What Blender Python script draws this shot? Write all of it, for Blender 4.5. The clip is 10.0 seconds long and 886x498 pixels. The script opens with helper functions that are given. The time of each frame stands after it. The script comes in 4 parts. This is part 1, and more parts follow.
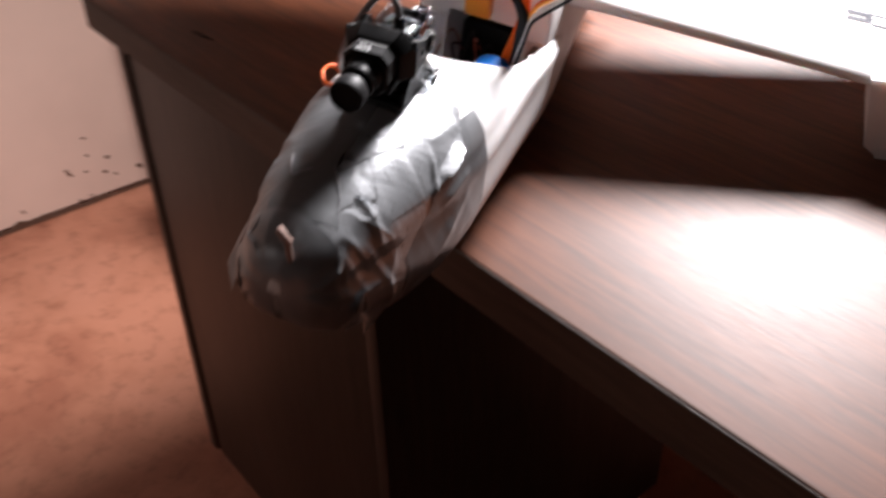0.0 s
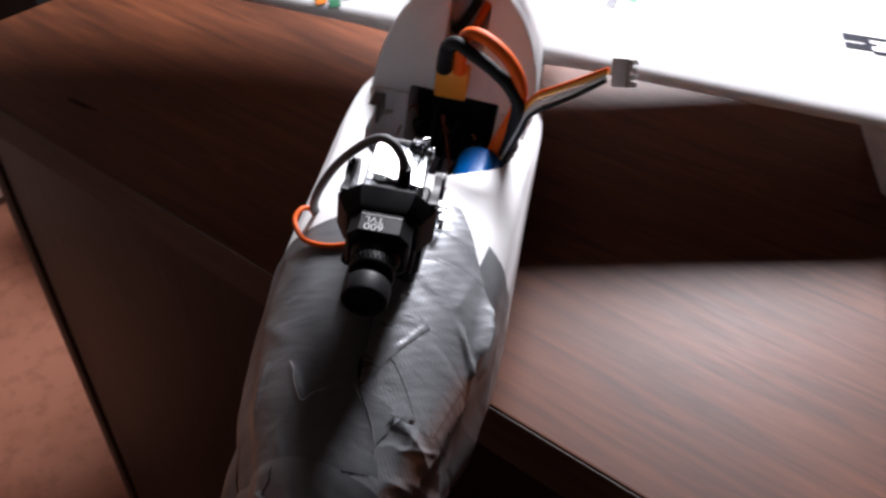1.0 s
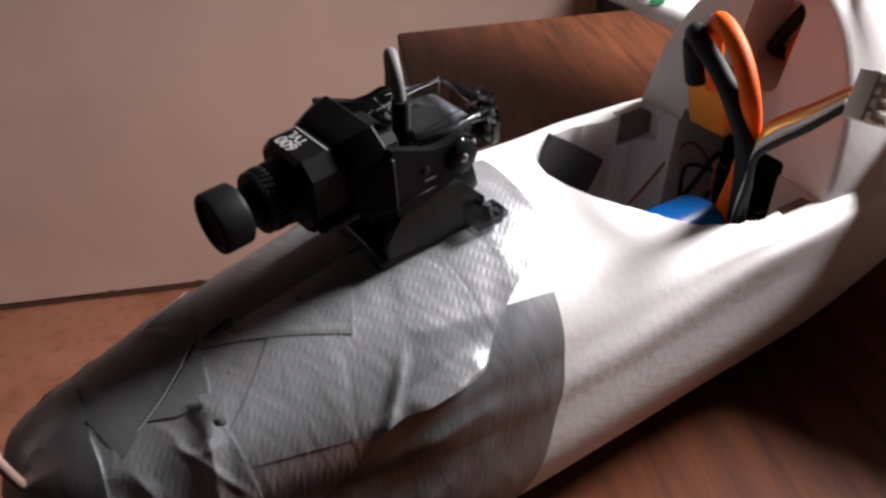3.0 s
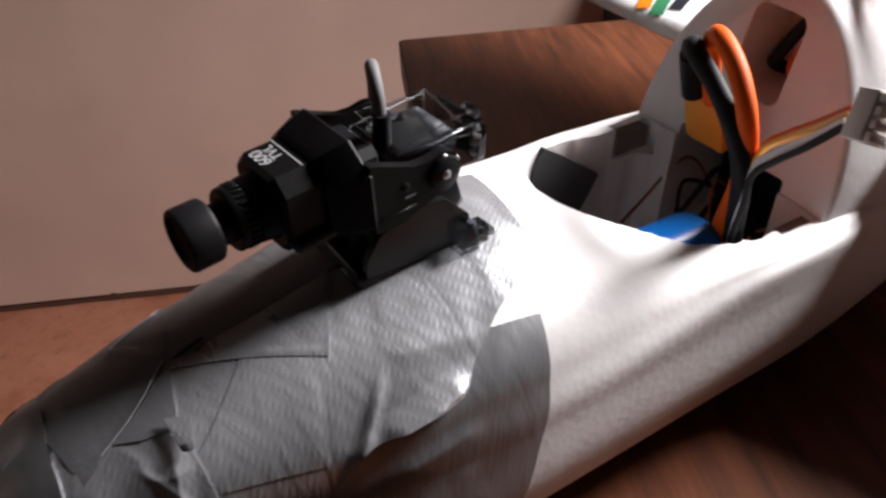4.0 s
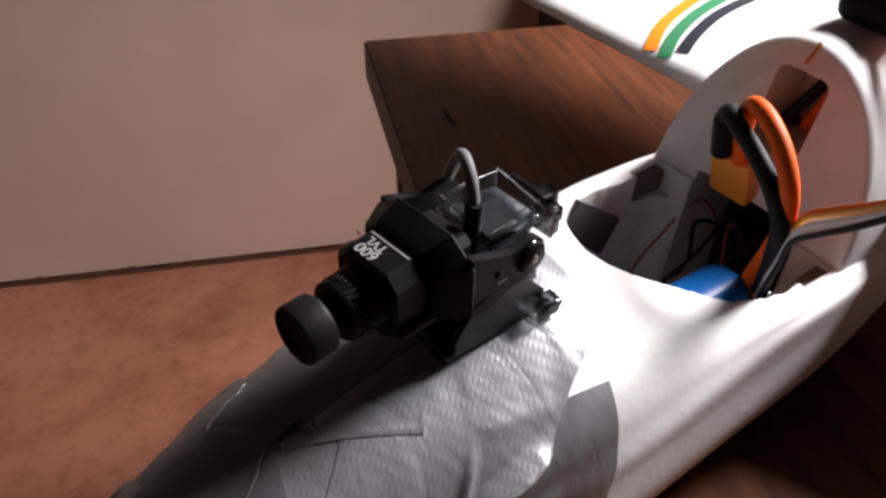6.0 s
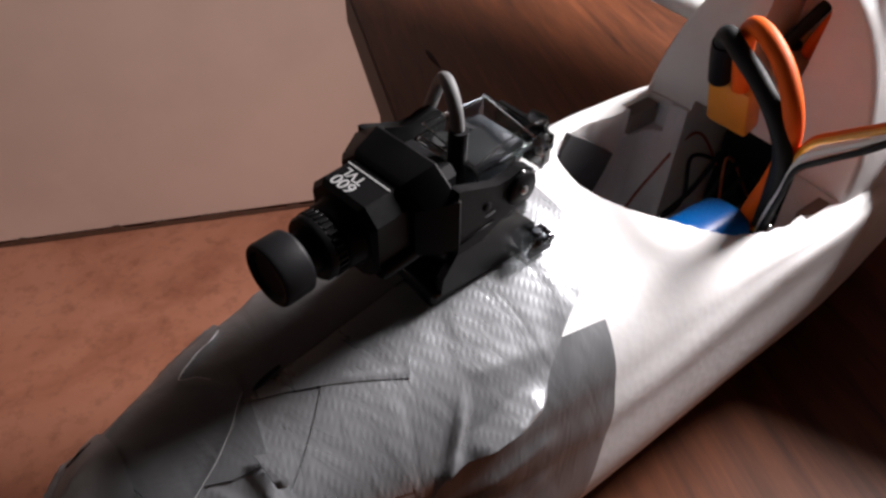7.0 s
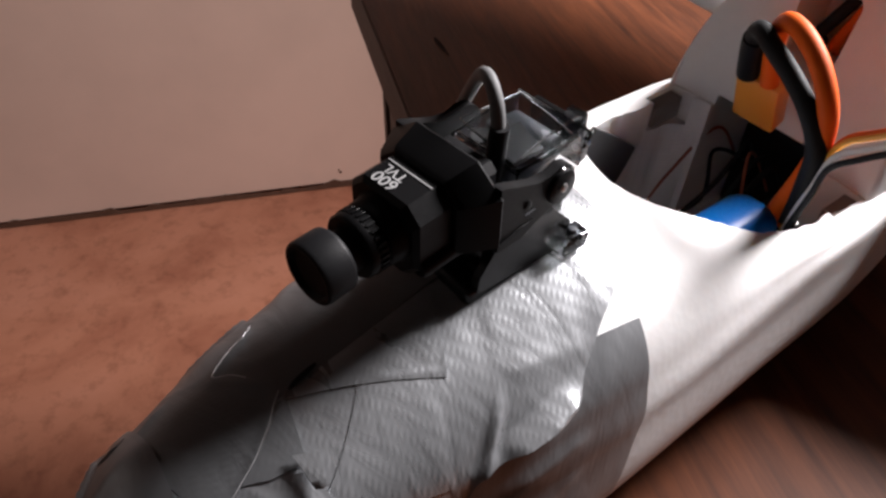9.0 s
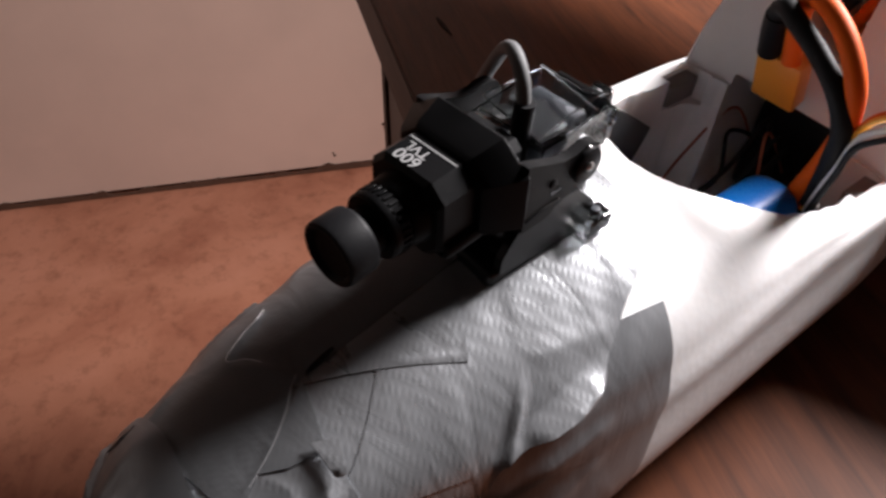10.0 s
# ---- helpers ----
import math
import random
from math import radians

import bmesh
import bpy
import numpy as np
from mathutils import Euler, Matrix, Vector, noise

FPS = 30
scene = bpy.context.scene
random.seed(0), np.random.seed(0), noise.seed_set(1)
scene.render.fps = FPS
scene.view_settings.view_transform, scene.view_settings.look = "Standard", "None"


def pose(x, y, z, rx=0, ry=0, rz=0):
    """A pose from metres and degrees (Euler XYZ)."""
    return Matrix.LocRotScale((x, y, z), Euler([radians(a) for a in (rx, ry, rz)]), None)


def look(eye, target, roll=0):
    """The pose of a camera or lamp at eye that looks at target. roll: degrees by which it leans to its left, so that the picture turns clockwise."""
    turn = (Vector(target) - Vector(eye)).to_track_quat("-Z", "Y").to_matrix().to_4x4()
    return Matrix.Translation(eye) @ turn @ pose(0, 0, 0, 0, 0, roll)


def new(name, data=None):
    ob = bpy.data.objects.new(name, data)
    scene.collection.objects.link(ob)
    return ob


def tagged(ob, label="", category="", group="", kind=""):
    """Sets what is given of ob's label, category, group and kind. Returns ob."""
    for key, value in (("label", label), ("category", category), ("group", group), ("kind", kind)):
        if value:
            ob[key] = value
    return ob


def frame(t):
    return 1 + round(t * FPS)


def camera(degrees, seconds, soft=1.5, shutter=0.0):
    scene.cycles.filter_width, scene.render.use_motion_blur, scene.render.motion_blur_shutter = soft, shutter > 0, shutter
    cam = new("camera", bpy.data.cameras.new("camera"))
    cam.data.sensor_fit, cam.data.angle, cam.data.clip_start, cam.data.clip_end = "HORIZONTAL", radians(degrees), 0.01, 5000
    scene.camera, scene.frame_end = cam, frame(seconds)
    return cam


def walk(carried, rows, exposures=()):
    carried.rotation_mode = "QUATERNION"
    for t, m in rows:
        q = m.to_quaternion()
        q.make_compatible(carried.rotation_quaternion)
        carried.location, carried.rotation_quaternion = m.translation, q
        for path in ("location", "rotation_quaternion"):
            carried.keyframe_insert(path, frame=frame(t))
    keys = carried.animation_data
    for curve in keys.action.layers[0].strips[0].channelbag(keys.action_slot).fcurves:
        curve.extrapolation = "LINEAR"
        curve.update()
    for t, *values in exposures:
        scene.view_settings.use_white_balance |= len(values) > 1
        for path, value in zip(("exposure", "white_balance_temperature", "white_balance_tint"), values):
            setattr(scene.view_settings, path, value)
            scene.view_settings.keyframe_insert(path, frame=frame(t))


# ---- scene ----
cam = camera(51.4, 10.0, soft=2.7, shutter=0.5)
PATH = [
    (0, (0.906, -0.274, 1.023), (-0.381, 0.739, -0.126), -1.6),
    (0.2, (0.85, -0.255, 1.035), (-0.078, 0.619, 0.068), -1.8),
    (0.3, (0.82, -0.244, 1.041), (-0.062, 0.668, 0.065), -1.5),
    (0.5, (0.78, -0.235, 1.061), (-0.242, 0.96, -0.174), -1.7),
    (0.8, (0.756, -0.232, 1.058), (-0.025, 0.715, 0.031), -2.2),
    (1, (0.759, -0.228, 1.056), (-0.263, 0.922, -0.222), -2.4),
    (1.2, (0.762, -0.198, 1.032), (-0.102, 0.646, -0.017), -1.3),
    (1.5, (0.787, -0.157, 1.009), (-0.248, 0.476, -0.035), -2.8),
    (1.7, (0.801, -0.145, 1.014), (-0.381, 0.326, 0.044), -5.3),
    (2, (0.814, -0.117, 1.008), (-0.784, 0.299, -0.121), -3.1),
    (2.5, (0.807, -0.054, 0.969), (-0.905, 0.175, -0.04), -2.9),
    (2.7, (0.799, -0.044, 0.954), (-0.941, 0.112, -0.02), -4.3),
    (3.8, (0.779, -0.023, 0.937), (-0.963, 0.083, -0.04), -4.6),
    (4, (0.78, -0.027, 0.942), (-0.968, 0.088, -0.023), -4.1),
    (4.5, (0.776, -0.041, 0.944), (-0.957, 0.074, -0.048), -3.9),
    (5, (0.772, -0.064, 0.961), (-0.935, 0.182, -0.05), -1.1),
    (5.5, (0.771, -0.071, 0.976), (-0.933, 0.197, -0.036), -1.2),
    (6, (0.768, -0.07, 0.976), (-0.916, 0.223, -0.063), -1.4),
    (6.2, (0.764, -0.069, 0.968), (-0.897, 0.232, -0.106), -1.7),
    (7.5, (0.756, -0.067, 0.962), (-0.866, 0.236, -0.168), -2.2),
    (8, (0.753, -0.074, 0.961), (-0.857, 0.22, -0.187), -1.8),
    (8.5, (0.755, -0.077, 0.964), (-0.855, 0.232, -0.18), -1.7),
    (9, (0.751, -0.078, 0.964), (-0.854, 0.245, -0.186), -1.2),
    (9.5, (0.75, -0.074, 0.961), (-0.84, 0.257, -0.206), -1.5),
    (10, (0.744, -0.084, 0.959), (-0.837, 0.253, -0.218), -0.7),
]
walk(cam, [(t, look(eye, target, roll)) for t, eye, target, roll in PATH],
     [(0, 0.45, 6400, 10), (0.2, 0.0, 5900, 10), (0.3, 0.1, 5700, 10), (0.5, 0.1, 5750, 10), (0.8, -0.4, 5900, 10), (1.2, -0.4, 6200, 10), (1.7, -0.25, 6500, 10), (2.5, -0.25, 6500, 10), (5, -0.25, 6500, 10), (6, -0.34, 6500, 10), (7.5, -0.2, 6500, 10), (10, -0.17, 6500, 10)])

# ---- world and light ----
ROLL = radians(10)
NOSE_WAY = Vector((0.485, -0.8745, 0.0)).normalized()
ACROSS = Vector((-NOSE_WAY.y, NOSE_WAY.x, 0.0))
WING_WAY = ACROSS * math.cos(ROLL) - Vector((0, 0, 1)) * math.sin(ROLL)
PLANE_UP = ACROSS * math.sin(ROLL) + Vector((0, 0, 1)) * math.cos(ROLL)
DESK_TOP = 0.72
PLANE_AT = Vector((0.484, 0.114, DESK_TOP)) - 0.026 * ACROSS
PLANE = Matrix.Translation(PLANE_AT) @ Matrix((NOSE_WAY, WING_WAY, PLANE_UP)).transposed().to_4x4()

world = bpy.data.worlds.new("room_air")
scene.world = world
world.use_nodes = True
world.node_tree.nodes["Background"].inputs[0].default_value = (0.9, 0.75, 0.66, 1)
world.node_tree.nodes["Background"].inputs[1].default_value = 0.0

CEILING = 2.4
LAMP_AT = Vector((0.245, 0.785, 1.365))
lamp_data = bpy.data.lights.new("desk_light", "AREA")
lamp_data.shape, lamp_data.size = "DISK", 0.36
lamp_data.energy, lamp_data.color = 32.0, (1.0, 0.945, 0.955)
lamp_data.spread = radians(145)
lamp = new("lamp_over_desk", lamp_data)
lamp.matrix_world = look(LAMP_AT, (0.4, 0.1, DESK_TOP))

# Unseen fill, placed to brighten floor and nose while only grazing the desk.
room_data = bpy.data.lights.new("room_fill_light", "AREA")
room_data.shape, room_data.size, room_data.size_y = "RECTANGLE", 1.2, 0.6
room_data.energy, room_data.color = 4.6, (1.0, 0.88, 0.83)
fill_lamp = new("unseen_fill", room_data)
fill_lamp.matrix_world = look((-0.2, -2.7, CEILING - 0.03), (-0.2, -2.701, 0.0))

# ---- materials ----
def material(name, colour, rough=0.5, metal=0.0, **more):
    m = bpy.data.materials.new(name)
    m.use_nodes = True
    b = m.node_tree.nodes["Principled BSDF"]
    b.inputs["Base Color"].default_value = (*colour, 1)
    b.inputs["Roughness"].default_value, b.inputs["Metallic"].default_value = rough, metal
    for key, value in more.items():
        b.inputs[key.replace("_", " ")].default_value = value
    return m


def add_node(m, kind, **sets):
    n = m.node_tree.nodes.new(kind)
    for key, value in sets.items():
        if key in n.inputs:
            n.inputs[key].default_value = value
    return n


def join(m, a, out, b, into):
    m.node_tree.links.new(a.outputs[out], b.inputs[into])


def place(m, scale=(1, 1, 1), turn=(0, 0, 0)):
    c = add_node(m, "ShaderNodeTexCoord")
    p = add_node(m, "ShaderNodeMapping")
    p.inputs["Scale"].default_value, p.inputs["Rotation"].default_value = scale, turn
    join(m, c, "Object", p, "Vector")
    return p


def ramp(m, source, out, stops):
    r = add_node(m, "ShaderNodeValToRGB")
    e = r.color_ramp.elements
    while len(e) < len(stops):
        e.new(0.5)
    for item, (pos, col) in zip(e, stops):
        item.position, item.color = pos, (*col, 1)
    join(m, source, out, r, "Fac")
    return r


def bsdf(m):
    return m.node_tree.nodes["Principled BSDF"]


def bump(m, source, out, strength, distance, before=None):
    b = add_node(m, "ShaderNodeBump")
    b.inputs["Strength"].default_value, b.inputs["Distance"].default_value = strength, distance
    join(m, source, out, b, "Height")
    if before:
        join(m, before, "Normal", b, "Normal")
    join(m, b, "Normal", bsdf(m), "Normal")
    return b


def mix(m, fac, fac_out, a, a_out, b, b_out, how="MIX"):
    x = add_node(m, "ShaderNodeMixRGB")
    x.blend_type = how
    if isinstance(fac, float):
        x.inputs[0].default_value = fac
    else:
        join(m, fac, fac_out, x, 0)
    join(m, a, a_out, x, 1)
    join(m, b, b_out, x, 2)
    return x


def foam_material():
    m = material("white_foam", (0.82, 0.81, 0.8), 0.6, 0.0, Subsurface_Weight=0.2, Subsurface_Scale=0.012, Subsurface_Radius=(1.0, 0.8, 0.7))
    p = place(m)
    cells = add_node(m, "ShaderNodeTexVoronoi", Scale=330.0)
    join(m, p, "Vector", cells, "Vector")
    soft = add_node(m, "ShaderNodeTexNoise", Scale=60.0, Detail=4.0)
    join(m, p, "Vector", soft, "Vector")
    dirt = add_node(m, "ShaderNodeTexNoise", Scale=14.0, Detail=6.0, Roughness=0.65)
    join(m, p, "Vector", dirt, "Vector")
    tone = ramp(m, dirt, "Fac", [(0.3, (0.72, 0.705, 0.705)), (0.55, (0.81, 0.8, 0.795)), (1, (0.85, 0.84, 0.835))])
    join(m, tone, "Color", bsdf(m), "Base Color")
    first = bump(m, cells, "Distance", 0.14, 0.0004)
    bump(m, soft, "Fac", 0.12, 0.001, first)
    return m


def tape_material(name, tone, turn, metal=0.5, matt=0.0, woven=0.14, crease=0.24):
    """Cloth tape: rows of short raised threads under a thin plastic film, with soft drawn-out creases."""
    m = material(name, (tone, tone * 1.03, tone * 1.07), 0.3, metal)
    p = place(m, (1, 1, 1), turn)
    rows = add_node(m, "ShaderNodeTexWave", Scale=84.0, Distortion=0.6, Detail=2.0)
    rows.wave_type, rows.bands_direction = "BANDS", "X"
    join(m, p, "Vector", rows, "Vector")
    ticks = add_node(m, "ShaderNodeTexWave", Scale=195.0, Distortion=0.5, Detail=1.0)
    ticks.wave_type, ticks.bands_direction = "BANDS", "Y"
    join(m, p, "Vector", ticks, "Vector")
    threads = mix(m, 1.0, None, rows, "Color", ticks, "Color", "MULTIPLY")
    q = place(m, (2.2, 0.7, 0.7), (0, 0, turn[2] + 0.3))
    crumple = add_node(m, "ShaderNodeTexNoise", Scale=42.0, Detail=5.0, Distortion=1.2)
    join(m, q, "Vector", crumple, "Vector")
    wear = add_node(m, "ShaderNodeTexNoise", Scale=25.0, Detail=6.0)
    join(m, p, "Vector", wear, "Vector")
    tones = ramp(m, wear, "Fac", [(0.3, (tone * 0.82, tone * 0.85, tone * 0.89)), (0.7, (tone * 1.12, tone * 1.16, tone * 1.21))])
    join(m, tones, "Color", bsdf(m), "Base Color")
    rough = ramp(m, crumple, "Fac", [(0.3, (0.17 + matt,) * 3), (0.75, (0.36 + matt,) * 3)])
    join(m, rough, "Color", bsdf(m), "Roughness")
    first = bump(m, threads, "Color", woven, 0.0003)
    bump(m, crumple, "Fac", crease, 0.002, first)
    return m


def wood_material(name, dark, mid, light, along, rough, coat):
    m = material(name, mid, rough, 0.0, Coat_Weight=coat, Coat_Roughness=0.36, IOR=1.45)
    stretch = (1.0, 14.0, 14.0) if along == "x" else (14.0, 14.0, 1.0)
    p = place(m, stretch)
    grain = add_node(m, "ShaderNodeTexNoise", Scale=9.0, Detail=9.0, Roughness=0.62, Distortion=0.7)
    join(m, p, "Vector", grain, "Vector")
    fine = add_node(m, "ShaderNodeTexNoise", Scale=55.0, Detail=6.0, Roughness=0.7)
    join(m, p, "Vector", fine, "Vector")
    q = place(m, (1.0, 3.0, 3.0) if along == "x" else (3.0, 3.0, 1.0))
    broad = add_node(m, "ShaderNodeTexNoise", Scale=3.0, Detail=4.0, Distortion=0.8)
    join(m, q, "Vector", broad, "Vector")
    a = ramp(m, grain, "Fac", [(0.25, dark), (0.5, mid), (0.78, light)])
    b = ramp(m, fine, "Fac", [(0.3, (0.8,) * 3), (0.6, (1.0,) * 3)])
    c = mix(m, 0.75, None, a, "Color", b, "Color", "MULTIPLY")
    d = ramp(m, broad, "Fac", [(0.35, (0.75,) * 3), (0.65, (1.15,) * 3)])
    e = mix(m, 0.8, None, c, "Color", d, "Color", "MULTIPLY")
    join(m, e, "Color", bsdf(m), "Base Color")
    r = ramp(m, fine, "Fac", [(0.3, (rough + 0.06,) * 3), (0.7, (rough - 0.02,) * 3)])
    join(m, r, "Color", bsdf(m), "Roughness")
    bump(m, fine, "Fac", 0.08, 0.0005)
    return m


def floor_material():
    m = material("stained_concrete_floor", (0.5, 0.3, 0.22), 0.55)
    p = place(m)
    blot = add_node(m, "ShaderNodeTexNoise", Scale=4.0, Detail=7.0, Roughness=0.6, Distortion=0.5)
    join(m, p, "Vector", blot, "Vector")
    speck = add_node(m, "ShaderNodeTexNoise", Scale=28.0, Detail=6.0, Roughness=0.7)
    join(m, p, "Vector", speck, "Vector")
    a = ramp(m, blot, "Fac", [(0.36, (0.32, 0.116, 0.066)), (0.5, (0.425, 0.173, 0.102)), (0.7, (0.49, 0.21, 0.132))])
    b = ramp(m, speck, "Fac", [(0.3, (0.6, 0.55, 0.52)), (0.5, (1, 1, 1))])
    c = mix(m, 0.8, None, a, "Color", b, "Color", "MULTIPLY")
    join(m, c, "Color", bsdf(m), "Base Color")
    bump(m, speck, "Fac", 0.15, 0.002)
    return m


def wall_material(name, colour):
    m = material(name, colour, 0.5)
    p = place(m)
    blot = add_node(m, "ShaderNodeTexNoise", Scale=3.0, Detail=6.0, Roughness=0.6)
    join(m, p, "Vector", blot, "Vector")
    a = ramp(m, blot, "Fac", [(0.3, tuple(0.86 * v for v in colour)), (0.65, colour)])
    join(m, a, "Color", bsdf(m), "Base Color")
    fine = add_node(m, "ShaderNodeTexNoise", Scale=120.0, Detail=3.0)
    join(m, p, "Vector", fine, "Vector")
    bump(m, fine, "Fac", 0.08, 0.001)
    return m


def plastic(name, colour, rough, scale=1800.0, depth=0.0001):
    m = material(name, colour, rough)
    p = place(m)
    fine = add_node(m, "ShaderNodeTexNoise", Scale=scale, Detail=4.0)
    join(m, p, "Vector", fine, "Vector")
    r = ramp(m, fine, "Fac", [(0.3, (rough * 0.9,) * 3), (0.7, (min(1.0, rough * 1.15),) * 3)])
    join(m, r, "Color", bsdf(m), "Roughness")
    bump(m, fine, "Fac", 0.2, depth)
    return m


FOAM = foam_material()
TAPE = tape_material("silver_duct_tape", 0.47, (0, 0, radians(-39)), 0.65, 0.06, 0.15, 0.2)
# Pale colour standing in for the glint on tape creases.
CREASE_GLINT = material("painted_crease_glint", (0.75, 0.76, 0.78), 0.35, 0.3)
# Darker copy of the silver tape; shade on the starboard side is coloured in.
TAPE_SHADED = tape_material("shaded_duct_tape", 0.18, (0, 0, radians(10)), 0.3, 0.14, 0.1)
TAPE_CROSS = tape_material("grey_duct_tape", 0.25, (0, 0, radians(-39)), 0.5, 0.12, 0.06, 0.14)
DESK_WOOD = wood_material("walnut_laminate", (0.034, 0.0105, 0.0042), (0.098, 0.029, 0.0105), (0.17, 0.052, 0.019), "x", 0.5, 0.0)
bsdf(DESK_WOOD).inputs["Specular IOR Level"].default_value = 0.48
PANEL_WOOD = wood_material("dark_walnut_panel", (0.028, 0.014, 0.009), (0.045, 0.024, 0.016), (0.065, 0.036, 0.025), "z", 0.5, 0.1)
EDGE_WOOD = wood_material("walnut_edge_band", (0.05, 0.028, 0.02), (0.08, 0.048, 0.034), (0.11, 0.068, 0.048), "x", 0.55, 0.0)
FLOOR = floor_material()
WALL = wall_material("painted_wall", (0.68, 0.475, 0.39))
# Unseen walls and ceiling, toned dark to hold down the bounced light.
PLAIN_WALL = wall_material("dark_closing_wall", (0.16, 0.15, 0.145))
CEIL = wall_material("dark_closing_ceiling", (0.2, 0.193, 0.19))
RUST = plastic("rusty_gap_dirt", (0.07, 0.026, 0.012), 0.85, 120, 0.002)
BLACK = plastic("black_plastic", (0.005, 0.005, 0.0055), 0.4)
bsdf(BLACK).inputs["Specular IOR Level"].default_value = 0.13
BLACK_SOFT = plastic("black_rubber", (0.008, 0.008, 0.009), 0.5)
bsdf(BLACK_SOFT).inputs["Specular IOR Level"].default_value = 0.135
GREY_CABLE = plastic("grey_cable_sheath", (0.15, 0.15, 0.152), 0.6)
bsdf(GREY_CABLE).inputs["Specular IOR Level"].default_value = 0.25
SMOKE = material("dark_smoked_plastic", (0.009, 0.009, 0.0095), 0.26, 0.0, Transmission_Weight=0.2, IOR=1.45)
CLEAR = material("smoked_clear_plastic", (0.72, 0.745, 0.76), 0.04, 0.0, Transmission_Weight=1.0, IOR=1.47)
SERVO_DARK = plastic("servo_gear_dark", (0.05, 0.055, 0.065), 0.35)
SERVO_GREY = plastic("servo_grey", (0.2, 0.21, 0.23), 0.3)
SERVO_LABEL = plastic("servo_foil_label", (0.09, 0.09, 0.092), 0.16)
STEEL = material("steel_screw", (0.6, 0.6, 0.6), 0.3, 1.0)
BLUE = plastic("blue_shrink_wrap", (0.0, 0.09, 0.33), 0.28)
bsdf(BLUE).inputs["Specular IOR Level"].default_value = 0.15
BLUE_DULL = plastic("blue_shrink_sleeve", (0.05, 0.14, 0.28), 0.35)
ORANGE = plastic("orange_silicone_wire", (0.7, 0.1, 0.003), 0.55)
bsdf(ORANGE).inputs["Specular IOR Level"].default_value = 0.2
BLACK_WIRE = plastic("black_silicone_wire", (0.012, 0.013, 0.014), 0.6)
bsdf(BLACK_WIRE).inputs["Specular IOR Level"].default_value = 0.15
YELLOW = plastic("yellow_wire", (0.8, 0.36, 0.03), 0.4)
WHITE_WIRE = plastic("white_wire", (0.75, 0.73, 0.7), 0.4)
BROWN_WIRE = plastic("brown_wire", (0.3, 0.07, 0.03), 0.45)
AMBER = plastic("amber_nylon_plug", (0.72, 0.27, 0.03), 0.35)
WIRE_TIP = plastic("grimy_beige_tip", (0.4, 0.26, 0.22), 0.7)
NYLON = plastic("white_nylon_plug", (0.78, 0.74, 0.7), 0.35)
INK_BLACK = plastic("navy_black_vinyl", (0.01, 0.011, 0.02), 0.5)
bsdf(INK_BLACK).inputs["Specular IOR Level"].default_value = 0.2
INK_GREEN = plastic("green_vinyl", (0.03, 0.17, 0.075), 0.5)
INK_ORANGE = plastic("orange_vinyl", (0.75, 0.21, 0.008), 0.5)
for vinyl in (INK_GREEN, INK_ORANGE):
    bsdf(vinyl).inputs["Specular IOR Level"].default_value = 0.15
INK_WHITE = plastic("white_print", (0.42, 0.42, 0.42), 0.5)
MAGNET = plastic("dull_magnet", (0.17, 0.14, 0.125), 0.4)
CARD = plastic("brown_cardboard", (0.35, 0.17, 0.07), 0.7, 60, 0.001)
DARK_CLOTH = plastic("black_fabric", (0.012, 0.011, 0.011), 0.85, 300, 0.001)
PAD_CLOTH = plastic("charcoal_fastener_cloth", (0.075, 0.073, 0.074), 0.85)

# ---- building helpers ----
def finish(bm, smooth=40):
    bmesh.ops.recalc_face_normals(bm, faces=bm.faces)
    for f in bm.faces:
        f.smooth = smooth > 0
    for e in bm.edges:
        if len(e.link_faces) == 2 and e.calc_face_angle(0) > radians(smooth):
            e.smooth = False


def part(name, bm, material, parent=None, label="", at=None, smooth=40):
    finish(bm, smooth)
    data = bpy.data.meshes.new(name)
    bm.to_mesh(data)
    bm.free()
    data.materials.append(material)
    ob = new(name, data)
    if parent:
        ob.parent = parent
    if at is not None:
        ob.matrix_basis = at
    return tagged(ob, label)


def thing(name, label, category, at=None, group="", kind=""):
    ob = new(name)
    ob.empty_display_size = 0.02
    if at is not None:
        ob.matrix_basis = at
    return tagged(ob, label, category, group, kind)


def box(bm, lo, hi, bevel=0.0, segments=2, m=None):
    made = bmesh.ops.create_cube(bm, size=1.0)["verts"]
    size, mid = Vector(hi) - Vector(lo), (Vector(hi) + Vector(lo)) / 2
    for v in made:
        v.co = Vector((v.co.x * size.x, v.co.y * size.y, v.co.z * size.z)) + mid
    faces = {f for v in made for f in v.link_faces}
    if bevel:
        edges = list({e for v in made for e in v.link_edges})
        done = bmesh.ops.bevel(bm, geom=edges, offset=bevel, segments=segments, affect="EDGES", profile=0.5)
        made = list({v for f in done["faces"] for v in f.verts} | {v for v in made if v.is_valid})
    if m is not None:
        bmesh.ops.transform(bm, matrix=m, verts=made)
    return made


def new_box(lo, hi, bevel=0.0, segments=2, m=None):
    bm = bmesh.new()
    box(bm, lo, hi, bevel, segments, m)
    return bm


